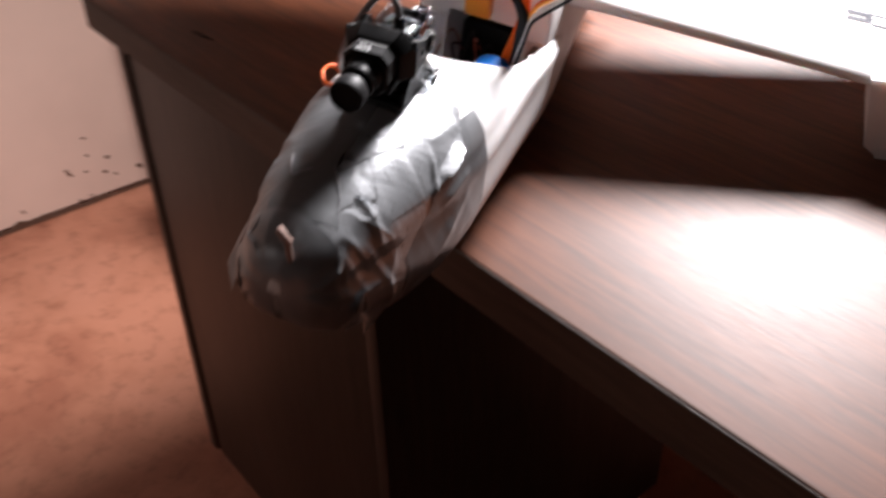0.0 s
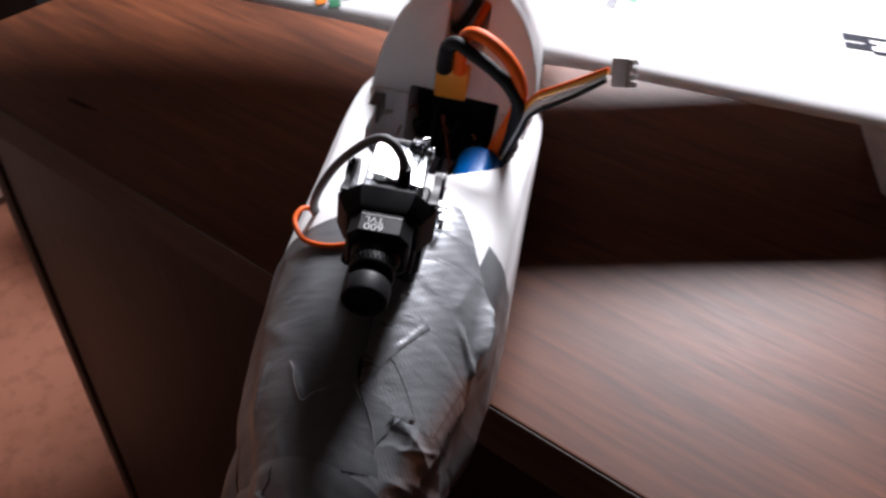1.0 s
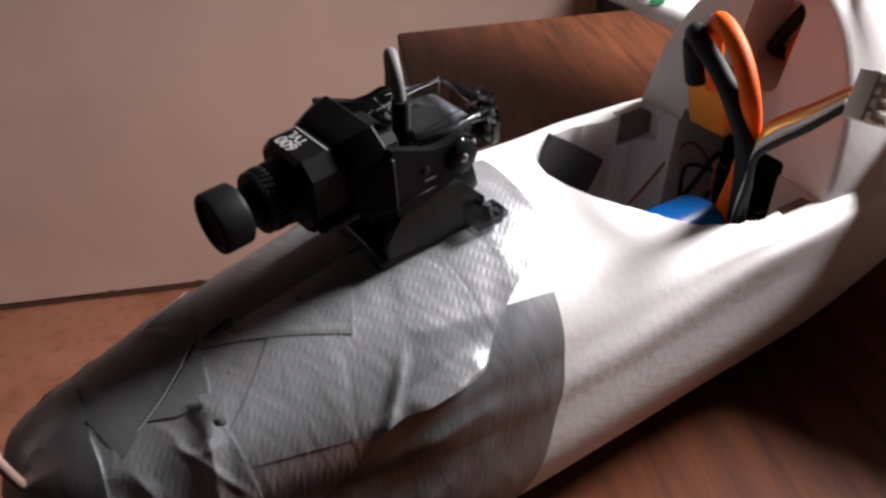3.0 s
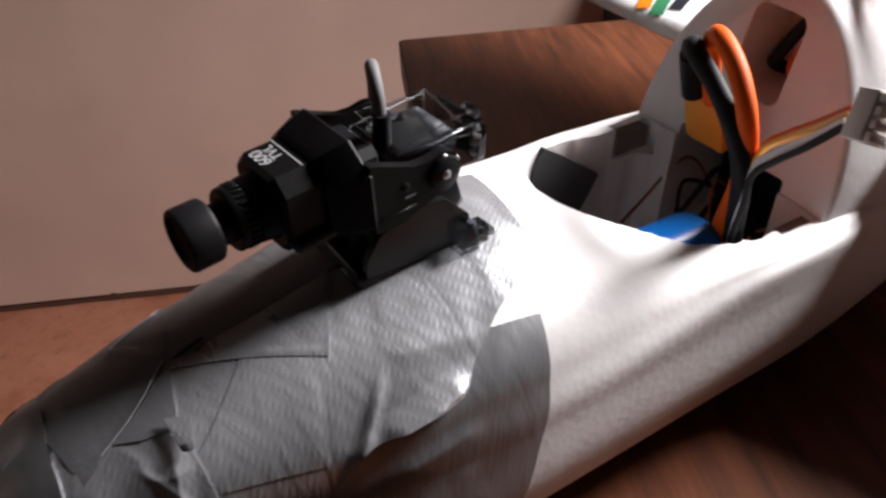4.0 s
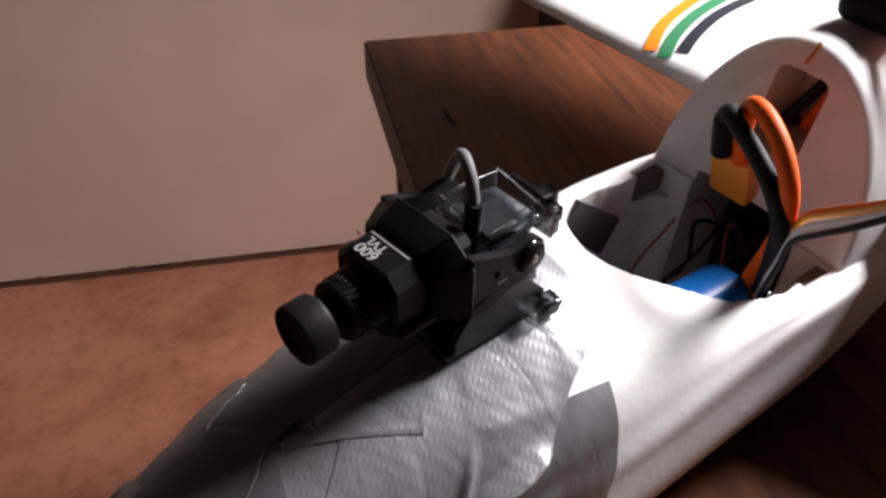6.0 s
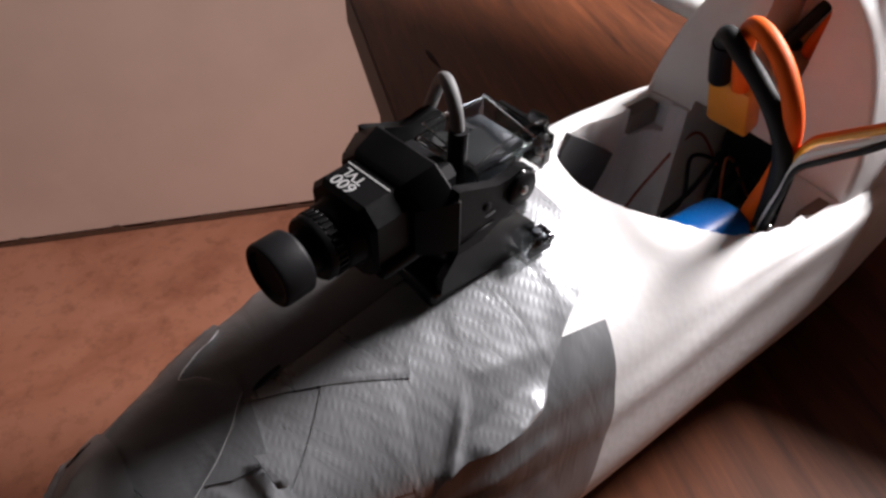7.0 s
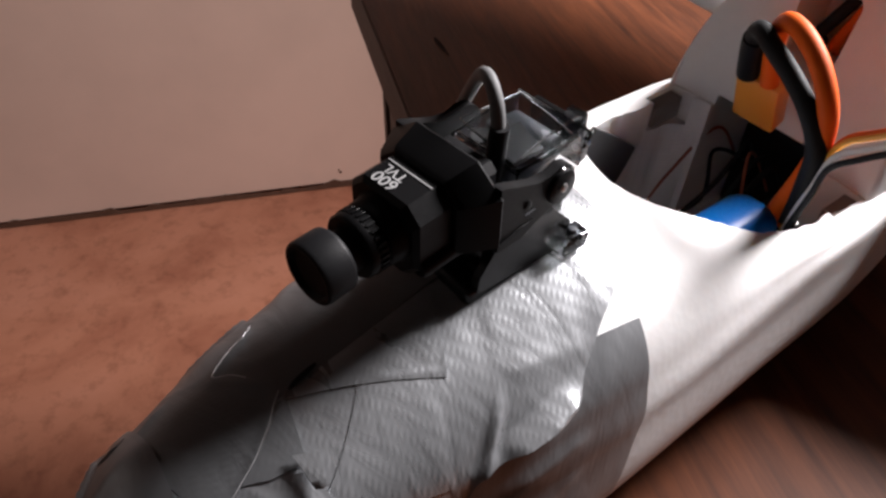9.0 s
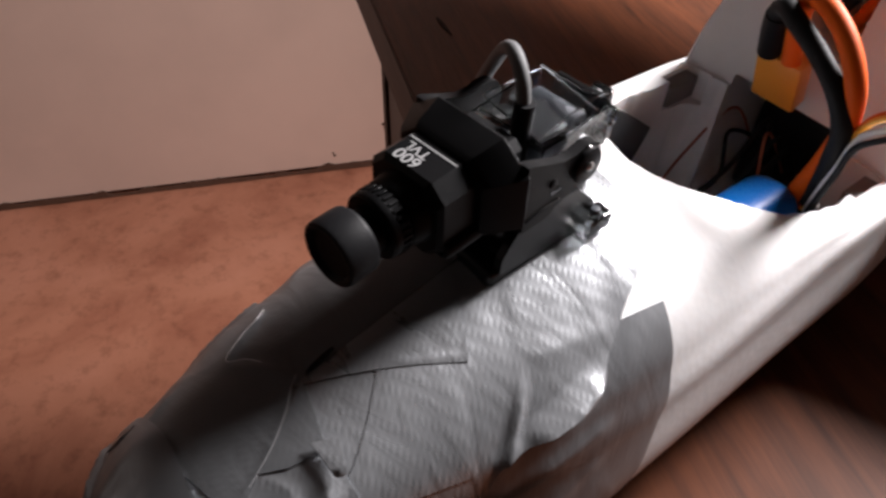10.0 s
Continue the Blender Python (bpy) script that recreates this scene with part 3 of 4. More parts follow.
def build_decals(plane):
    stripes = (("orange_stripe", INK_ORANGE, [(-25, -84), (-42, -92.5), (-68, -98.5), (-96, -102), (-125, -104)], [(-106, 98), (-130, 100), (-165, 101)]),
               ("green_stripe", INK_GREEN, [(-25, -76), (-40, -83), (-65, -89.5), (-103, -94)], [(-94, 86), (-120, 89), (-155, 90)]),
               ("black_stripe", INK_BLACK, [(-32, -72), (-50, -78), (-75, -83), (-111, -85)], [(-80, 73.5), (-105, 76.5), (-145, 78)]))
    for name, ink, starboard, port in stripes:
        colour = name.split("_")[0]
        decal(plane, name, starboard, 6.0, ink, colour + " vinyl stripe")
        decal(plane, name, port, 6.5, ink, colour + " vinyl stripe")
    # block lettering on the port wing, drawn as plain shapes
    def slab(b0, b1, a0, a1):
        patch(plane, [(a0 - 0.16 * (b0 - 216), b0), (a1 - 0.16 * (b0 - 216), b0), (a1 - 0.16 * (b1 - 216), b1), (a0 - 0.16 * (b1 - 216), b1)], INK_BLACK)
    slab(215, 232, -118, -108.5)
    slab(215, 232, -105.5, -98)
    slab(228, 236, -108.5, -105.5)
    slab(232, 247, -118, -114)
    slab(232, 247, -99, -94.5)
    slab(247, 262, -118, -94)
    slab(268, 282, -118, -94)
    slab(288, 330, -118, -94)


def ridge_height(a, s, ridges):
    """Height of the folds at a point; a fold: two (a, s) ends, its half width and height in millimetres."""
    total = 0.0
    for (a0, s0), (a1, s1), wide, high in ridges:
        ux, uy = a1 - a0, (s1 - s0) * 175
        px, py = a - a0, (s - s0) * 175
        t = max(0.0, min(1.0, (px * ux + py * uy) / (ux * ux + uy * uy)))
        d = math.hypot(px - t * ux, py - t * uy)
        if d < wide:
            total += high * (1 - d / wide) ** 1.3 * min(1.0, 4 * min(t, 1 - t) + 0.25)
    return total


def tape_patch(plane, corners, material, lift, seed, wrinkle=0.8, cells=(44, 44), label="", bow=0.0, ridges=(), ragged=0.0, edge=None):
    """A strip of tape on the hull; corners: four (a, s) pairs, rear to front and back; bow: how far the rear edge curves; edge: s along the last side, by station."""
    bm = bmesh.new()
    (a0, s0), (a1, s1), (a2, s2), (a3, s3) = corners
    n, m = cells
    outer, inner = [], []
    for i in range(n + 1):
        ro, ri = [], []
        for k in range(m + 1):
            u, v = i / n, k / m
            a = (1 - u) * (1 - v) * a0 + u * (1 - v) * a1 + u * v * a2 + (1 - u) * v * a3
            s = (1 - u) * (1 - v) * s0 + u * (1 - v) * s1 + u * v * s2 + (1 - u) * v * s3
            a += bow * 4 * v * (1 - v) * (1 - u)
            if edge:
                s = (1 - v) * (s0 + (s1 - s0) * u) + v * edge(a)
            if ragged:
                a += ragged * noise.noise((v * 9, seed, 0.3)) * (1 - u) ** 6
            a = min(a, 277.8)
            rim = min(u, 1 - u, v, 1 - v)
            fold = abs(noise.noise((a * 0.045 + seed, s * 5.5, seed)))
            crease = max(0.0, 0.22 - fold) / 0.22
            puff = noise.noise((a * 0.07, s * 7, seed + 7))
            h = lift + wrinkle * (0.5 * crease ** 2 + 0.35 * puff) * min(1, rim * 8 + 0.15) + ridge_height(a, s, ridges)
            ro.append(bm.verts.new(hull_point(a, s, max(lift * 0.6, h))))
            ri.append(bm.verts.new(hull_point(a, s, -0.15)) if i in (0, n) or k in (0, m) else None)
        outer.append(ro)
        inner.append(ri)
    for i in range(n):
        for k in range(m):
            bm.faces.new((outer[i][k], outer[i + 1][k], outer[i + 1][k + 1], outer[i][k + 1]))
    for i in range(n):
        for k in (0, m):
            bm.faces.new((outer[i][k], outer[i + 1][k], inner[i + 1][k], inner[i][k]))
    for k in range(m):
        for i in (0, n):
            bm.faces.new((outer[i][k], outer[i][k + 1], inner[i][k + 1], inner[i][k]))
    return part("duct_tape", bm, material, plane, label, smooth=55)


def tape_flap(plane, base, free, material, label=""):
    """A loose tongue of tape: base edge on the hull, free edge lifted; each a row of (a, s, lift)."""
    bm = bmesh.new()
    rows = []
    for t in (0, 0.25, 0.5, 0.75, 1):
        row = []
        for (a0, s0, l0), (a1, s1, l1) in zip(base, free):
            h = l0 + (l1 - l0) * t ** 1.5 + 0.5 * math.sin(math.pi * t) * noise.noise((a0 * 0.3, s0 * 9, t * 2))
            row.append(hull_point(min(277.5, a0 + (a1 - a0) * t), s0 + (s1 - s0) * t, h))
        rows.append(row)
    top = [[bm.verts.new(v) for v in row] for row in rows]
    low = [[bm.verts.new(v - Vector((0, 0, 0.25)) * MM) for v in row] for row in rows]
    n, m = len(rows) - 1, len(base) - 1
    for i in range(n):
        for k in range(m):
            bm.faces.new((top[i][k], top[i + 1][k], top[i + 1][k + 1], top[i][k + 1]))
            bm.faces.new((low[i][k + 1], low[i + 1][k + 1], low[i + 1][k], low[i][k]))
        for k in (0, m):
            bm.faces.new((top[i][k], top[i + 1][k], low[i + 1][k], low[i][k]))
    for k in range(m):
        for i in (0, n):
            bm.faces.new((top[i][k], top[i][k + 1], low[i][k + 1], low[i][k]))
    part("tape_flap", bm, material, plane, label, smooth=60)


def build_tape(plane):
    S = crown_s
    # flanks first, then the crown, then the layers round the nose
    tape_patch(plane, [(132.5, 0.206), (245, 0.12), (262, 0.93), (168, 0.93)], TAPE_CROSS, 0.4, 3.1, 0.3, (100, 120), "grey duct tape over the port flank", -4,
               [((160, 0.4), (190, 0.5), 6, 0.7), ((176, 0.45), (215, 0.6), 7, 1.0), ((158, 0.33), (186, 0.37), 5, 0.9)])
    # its port edge has come loose in a fold that stands up from the flank
    tape_patch(plane, [(114, -0.1), (264, -0.1), (264, 0.6), (122.5, 0.11)], TAPE, 0.62, 1.3, 0.3, (120, 90), "silver duct tape along the crown", 0,
               [((159, 0.25), (186, 0.288), 6.0, 3.8), ((166, 0.268), (196, 0.303), 5.0, 1.8), ((180, 0.19), (200, 0.37), 2.6, 1.1), ((150, 0.2), (176, 0.17), 5, 0.5)],
               0.0, curve_of([(112, 0.07), (122, 0.108), (137, 0.158), (145, 0.182), (156, 0.228), (162, 0.262), (178, 0.276), (193, 0.302), (200, 0.36), (225, 0.48), (264, 0.6)]))
    tape_patch(plane, [(184, 0.12), (208, 0.066), (238, 0.27), (200, 0.3)], TAPE, 0.85, 4.4, 0.2, (40, 40), "silver tape strip with woven threads")
    tape_patch(plane, [(166, -0.12), (232, -0.12), (227, 0.012), (189.5, 0.132)], TAPE, 1.08, 8.2, 0.2, (60, 60), "silver tape strip under the camera", 0,
               [((184, 0.098), (190, 0.128), 2.6, 0.4), ((189, 0.124), (206, 0.072), 2.0, 0.3)])
    # Dark strip also reaches over the crown to carry the mounted camera's shade.
    tape_patch(plane, [(139, -0.015), (262, 0.025), (262, -0.95), (168, -0.95)], TAPE_SHADED, 1.25, 5.7, 0.4, (60, 60), "duct tape over the starboard flank, darkened to stand for shade", 3,
               [((156, -0.3), (176, -0.2), 4, 0.6), ((188, -0.35), (206, -0.2), 4, 0.7)])
    tape_patch(plane, [(228, 0.15), (264, 0.06), (266, 0.72), (222, 0.66)], TAPE, 1.3, 9.9, 0.85, (90, 140), "crumpled silver tape round the nose", 0,
               [((251, 0.2), (243, 0.44), 3.4, 0.7), ((232, 0.16), (236, 0.36), 4.5, 0.9), ((240, 0.18), (228, 0.34), 2.2, 0.4),
                ((246, 0.26), (230, 0.66), 4.2, 0.9), ((258, 0.24), (247, 0.6), 3.6, 0.7), ((226, 0.4), (240, 0.56), 4.5, 0.7)])
    tape_patch(plane, [(214, -0.55), (270, -0.6), (252, 0.17), (225, 0.005)], TAPE_SHADED, 1.6, 2.4, 0.35, (60, 70), "tape folded over the nose, darkened to stand for shade", -7,
               [((217, -0.175), (234, -0.12), 2.4, 0.9), ((234, -0.12), (225, -0.01), 2.0, 0.5), ((209, -0.26), (236, -0.33), 3.4, 1.1), ((244, -0.2), (262, -0.15), 4, 0.8)])
    tape_patch(plane, [(223.8, 0.012), (243, 0.113), (237, 0.13), (228.5, 0.133)], TAPE_CROSS, 1.75, 7.7, 0.1, (16, 16))
    tape_patch(plane, [(254, -0.98), (277.8, -0.98), (277.8, 0.98), (258, 0.98)], TAPE_CROSS, 2.5, 6.6, 1.2, (26, 110), "crumpled grey tape closing the nose", 0,
               [((262, -0.3), (274, -0.2), 4, 2.2), ((260, 0.3), (274, 0.4), 4, 2.2), ((262, 0.6), (274, 0.55), 4, 2.0), ((262, -0.6), (273, -0.7), 4, 2.2), ((262, 0.02), (273, 0.05), 3, 1.2)], 6.0)
    # the loose ends round the nose
    tape_flap(plane, [(225, 0.127, 3.2), (228, 0.12, 3.2), (231, 0.112, 3.2)], [(227.4, 0.18, 3.4), (228.6, 0.182, 3.6), (230.2, 0.178, 3.4)], TAPE, "bright turned-up corner of tape")
    tape_flap(plane, [(256, -0.2, 3), (260, -0.26, 3), (264, -0.34, 3)], [(261, -0.22, 3.2), (264, -0.28, 3.6), (266, -0.36, 3.0)], TAPE_SHADED, "loose grey end of tape")
    tape_flap(plane, [(262, -0.5, 3), (264, -0.62, 3), (262, -0.75, 3)], [(269, -0.5, 4), (271, -0.62, 5), (269, -0.75, 4)], TAPE_SHADED)
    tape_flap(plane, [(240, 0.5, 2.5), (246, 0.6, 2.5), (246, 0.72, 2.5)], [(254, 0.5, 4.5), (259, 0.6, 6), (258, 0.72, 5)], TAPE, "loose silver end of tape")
    tape_flap(plane, [(232, -0.5, 2), (246, -0.55, 2.5), (258, -0.6, 2.5)], [(240, -0.6, 7), (249, -0.63, 11), (262, -0.7, 10)], TAPE_SHADED, "puffed grey end of tape")
    tape_flap(plane, [(232, 0.6, 2), (244, 0.62, 2), (256, 0.6, 2)], [(240, 0.78, 6), (247, 0.74, 8), (256, 0.63, 9)], TAPE_SHADED, "hanging grey end of tape")
    # glints along the creases, drawn as pale tubes on the darker tape
    for line in ([(216.5, -0.175), (220, -0.16), (223, -0.157), (226.5, -0.148), (233, -0.122), (230, -0.09), (228, -0.06)], [(224.5, 0.004), (228, 0.024), (231, 0.046), (233.5, 0.06), (237, 0.08), (241, 0.1), (246, 0.125)]):
        part("tape_crease", new_tube([hull_point(a, s, 2.5) for a, s in line], 0.09 * MM, 6), CREASE_GLINT, plane, "thin pale line standing for the glint of a tape crease")
    # ink sliver on the tape
    bm = bmesh.new()
    line = [hull_point(a, S(a, y), 2.2) for a, y in ((213.8, 3.2), (215.5, 3.4), (218, 3.8), (220.5, 4.2), (222.5, 4.6))]
    side = Vector((0.1, 1, 0)) * 0.75 * MM
    ends = [0.5, 0.8, 1, 0.9, 0.3]
    outline = [p + side * w for p, w in zip(line, ends)] + [p - side * w for p, w in reversed(list(zip(line, ends)))]
    outline_prism(bm, outline, Vector((0, 0, 0.3)) * MM)
    part("ink_sliver", bm, BLACK_SOFT, plane, "black slit in the tape")
    # stub of wire at the tip of the nose
    part("nose_wire", new_tube([Vector(p) * MM for p in ((268, 9, 68), (273, 9, 77), (275.5, 9, 85), (277, 9, 91))], 1.4 * MM), WIRE_TIP, plane, "grimy beige stub of wire at the nose")
    part("wire_tip", new_tube([Vector(p) * MM for p in ((276.4, 9.6, 89), (278.2, 8.4, 92.4), (277.6, 6.4, 94), (276, 5, 93.6))], 1.8 * MM, 10), WIRE_TIP, plane, "bent tip of the nose wire")


def build_cockpit(plane):
    for a, y, z in ((14.5, -37.9, 80.4), (11, 39.2, 79.6)):
        part("magnet", new_box(Vector((a, y - 2.9, z - 9)) * MM, Vector((a + 16.5, y + 2.9, z)) * MM, 0.5 * MM), MAGNET, plane, "dull grey-brown magnet")
    bm = outline_prism(bmesh.new(), [Vector((a, -35.2 + 0.1 * max(0, a - 45), z)) * MM for a, z in ((73, 90.6), (62, 83.6), (41, 68), (44, 61), (49.5, 53.2), (64, 65.5), (78.5, 77.6), (77, 85.5))], Vector((0, 2.4, 0)) * MM)
    part("fastener_pad", bm, PAD_CLOTH, plane, "black hook-and-loop pad on the inner wall")
    bm = new_box(Vector((-70, -21, 24)) * MM, Vector((-16, 23, 70)) * MM, 3 * MM)
    part("receiver", bm, BLACK_SOFT, plane, "black receiver box inside the hull")
    rnd = random.Random(9)
    for k, (mat, r) in enumerate(((BROWN_WIRE, 0.6), (BLACK_WIRE, 0.8), (BLACK_WIRE, 1.1), (BLACK_WIRE, 1.0), (BROWN_WIRE, 0.6), (BLACK_WIRE, 1.0), (BLACK_WIRE, 1.2), (AMBER, 0.6), (BLACK_WIRE, 1.3))):
        y = -18 + 4.4 * k
        pts = [(-14, y, 44 + rnd.uniform(-8, 20)), (4 + rnd.uniform(-4, 6), y + rnd.uniform(-6, 8), 62 + rnd.uniform(-8, 10)), (22, y + rnd.uniform(-9, 9), 48 + rnd.uniform(-10, 14)), (48, y * 0.8 - 8, 32 + rnd.uniform(-4, 10)), (70, -16 + rnd.uniform(-12, 6), 27)]
        part("loose_wire", new_tube([Vector(p) * MM for p in pts], r * MM, 8), mat, plane)


def build_hump_sleeve(plane_at):
    esc = thing("speed_controller", "blue shrink-wrapped module with black ends on the hump", "electronics", plane_at @ Matrix.Translation(Vector((-28, 3, 149)) * MM))
    bm = bmesh.new()
    box(bm, Vector((-62, -15, 0)) * MM, Vector((-7, 15, 20)) * MM, 6 * MM, 3)
    part("sleeve", bm, BLUE_DULL, esc, "dull blue shrink sleeve")
    part("end_cap", new_box(Vector((-12, -14, 0.5)) * MM, Vector((4, 14, 16)) * MM, 5.5 * MM, 3), BLACK_SOFT, esc)
    part("orange_lead", new_tube([Vector(p) * MM for p in ((-4, 10, 5), (6, 15, 3), (4, 26, 0), (-10, 40, -12))], 2.4 * MM), ORANGE, esc)
    part("black_lead", new_tube([Vector(p) * MM for p in ((-10, 15, 7), (-8, 26, 6), (-22, 44, -8))], 2.4 * MM), BLACK_WIRE, esc)


def build_battery(plane_at):
    pack = thing("battery_pack", "blue shrink-wrapped battery pack with thick orange and black leads", "battery", plane_at @ Matrix.Translation(Vector((90, 20, 22)) * MM))
    def here(pts):
        return [(Vector(p) - Vector((90, 20, 22))) * MM for p in pts]
    body = bmesh.new()
    box(body, Vector((-46, -8, 14)) * MM, Vector((50, 14, 64.2)) * MM, 9 * MM, 5)
    for v in body.verts:
        if v.co.x < -30 * MM:
            v.co.z -= 0.03 * (v.co.z - 20 * MM)
    part("battery_body", body, BLUE, pack, "glossy blue shrink-wrapped cells")
    part("end_tape", new_box(Vector((-57, -2, 18)) * MM, Vector((-47, 17, 52)) * MM, 4 * MM, 3), BLACK_SOFT, pack)
    # power leads up to the amber plug
    part("orange_lead", new_tube(here([(43, 26, 68), (46, 29, 84), (49, 33, 100), (53.5, 36, 116), (56, 34.5, 129), (53.5, 27, 138), (49, 17, 142.5), (43.3, 8, 141.6), (38, 3.4, 135), (34.5, 2.6, 125), (31, 3.5, 113)]), 3.2 * MM, 14), ORANGE, pack, "thick orange silicone lead")
    part("black_lead", new_tube(here([(40, 31, 68), (46, 33.5, 86), (51, 35.5, 102), (56, 36, 116), (57.3, 30.5, 126), (53.5, 20, 131.5), (49, 8, 135), (45, 1.5, 135.8), (40.5, -2.6, 132), (36.5, -4, 124), (32, -4.5, 113)]), 3.2 * MM, 14), BLACK_WIRE, pack, "thick black silicone lead")
    part("black_sleeve", new_tube(here([(39, -3.2, 129.5), (36.5, -4, 124), (32, -4.5, 113)]), 3.9 * MM, 14), BLACK_SOFT, pack, "black heat-shrink sleeve")
    # balance lead with white plug
    for k, (mat, off) in enumerate(((ORANGE, 2.2), (YELLOW, 0.8), (WHITE_WIRE, -0.9), (BLACK_WIRE, -2.5))):
        back, low = -0.5 * off, 3.5 * max(0, k - 1)
        pts = [(46, 32 + 0.8 * k, 78), (49 + back, 34 + 0.8 * k, 92 - low), (52.5 + back, 36.5 + k, 107 - low), (57 + back, 42.5, 121.5 + off - 0.7 * low), (61.5 + back, 51, 131 + off - 0.5 * low), (65.5 + back, 61, 140.5 + off - 0.3 * low), (69.5 + back, 71, 150.5 + off)]
        part("balance_wire", new_tube(here(pts), 1.05 * MM, 8), mat, pack)
    part("solder_bead", lathe(bmesh.new(), [(-1.6 * MM, 0), (-1.1 * MM, 1.1 * MM), (0, 1.5 * MM), (1.1 * MM, 1.1 * MM), (1.6 * MM, 0)], 12, Matrix.Translation(here([(40.5, 34.5, 77.5)])[0])), STEEL, pack, "bright solder bead")
    way = Vector((0.35, 0.85, 0.35)).normalized()
    side = Vector((0.45, 0.15, -0.88))
    side = (side - way * side.dot(way)).normalized()
    turn = Matrix((way, side, way.cross(side))).transposed().to_4x4()
    spot = Matrix.Translation(here([(70, 73.5, 152.5)])[0]) @ turn
    bm = bmesh.new()
    box(bm, Vector((0, -6.2, -3)) * MM, Vector((7.5, 6.2, 3)) * MM, 0.4 * MM)
    bmesh.ops.transform(bm, matrix=spot, verts=bm.verts)
    plug_body = part("balance_plug", bm, NYLON, pack, "white nylon balance plug")
    for y in (-4.6, -1.5, 1.6, 4.7):
        part("plug_tooth", new_box(Vector((7.6, y - 1.1, -2.4)) * MM, Vector((10, y + 1.1, 2.4)) * MM, 0.3 * MM, 2, spot), NYLON, plug_body)
    for y in (-5.5, 5.5):
        part("plug_rail", new_box(Vector((1, y - 0.7, 3.0)) * MM, Vector((8.5, y + 0.7, 4.3)) * MM, 0.3 * MM, 2, spot), NYLON, plug_body)
    # the mated amber plug
    plug = bmesh.new()
    box(plug, Vector((-4.2, -8.4, -10.5)) * MM, Vector((4.2, 8.4, 10.5)) * MM, 1.4 * MM)
    lean = Matrix.Translation(here([(25.5, 0, 104)])[0]) @ pose(0, 0, 0, 0, 20, 2)
    bmesh.ops.transform(plug, matrix=lean, verts=plug.verts)
    part("power_plug", plug, AMBER, pack, "amber nylon power plug")


def build_slot_leads(plane):
    part("black_lead", new_tube([Vector(p) * MM for p in ((-60, -2, 150), (-30, 4, 141), (-12, 3, 132), (-9, -3, 118), (-14, -6, 112), (-40, -8, 100))], 2.4 * MM), BLACK_WIRE, plane)
    part("orange_lead", new_tube([Vector(p) * MM for p in ((-60, 5, 150), (-30, 9, 140), (-12, 8.5, 132), (-9, 5, 120), (-14, 2, 112), (-40, -2, 100))], 2.4 * MM), ORANGE, plane)


def build_plane():
    plane = thing("model_aeroplane", "white foam model aeroplane, its nose patched with silver duct tape", "model aeroplane", PLANE)
    build_fuselage(plane)
    build_wing(plane)
    build_decals(plane)
    build_tape(plane)
    build_cockpit(plane)
    build_slot_leads(plane)


build_plane()
build_hump_sleeve(PLANE)
build_battery(PLANE)

# ---- the little camera on its pan and tilt mount: x along the lens, y to port, z up, millimetres ----
def text_mesh(words, size, depth):
    data = bpy.data.curves.new("words", "FONT")
    data.body, data.size, data.extrude, data.align_x, data.align_y = words, size, depth, "CENTER", "CENTER"
    ob = new("words", data)
    bpy.context.view_layer.update()
    mesh = bpy.data.meshes.new_from_object(ob.evaluated_get(bpy.context.evaluated_depsgraph_get()))
    bm = bmesh.new()
    bm.from_mesh(mesh)
    bpy.data.objects.remove(ob)
    bpy.data.curves.remove(data)
    bpy.data.meshes.remove(mesh)
    return bm


def octagon(half_y, half_z, cut, cut_y=None):
    y, z, c, d = half_y, half_z, cut, cut if cut_y is None else cut_y
    return [(y, z - c), (y - d, z), (-y + d, z), (-y, z - c), (-y, -z + c), (-y + d, -z), (y - d, -z), (y, -z + c)]


def eight_sided(bm, sections):
    """A loft over eight-cornered sections: place along x, half width, half height, cut corner (in height, and in width where it differs)."""
    loft(bm, [[Vector((x, y, z)) * MM for y, z in octagon(hy, hz, *cuts)] for x, hy, hz, *cuts in sections])
    return bm


def soften(bm, width):
    bmesh.ops.bevel(bm, geom=[e for e in bm.edges if e.calc_face_angle(0) > 0.4], offset=width * MM, segments=2, affect="EDGES", profile=0.5)
    return bm


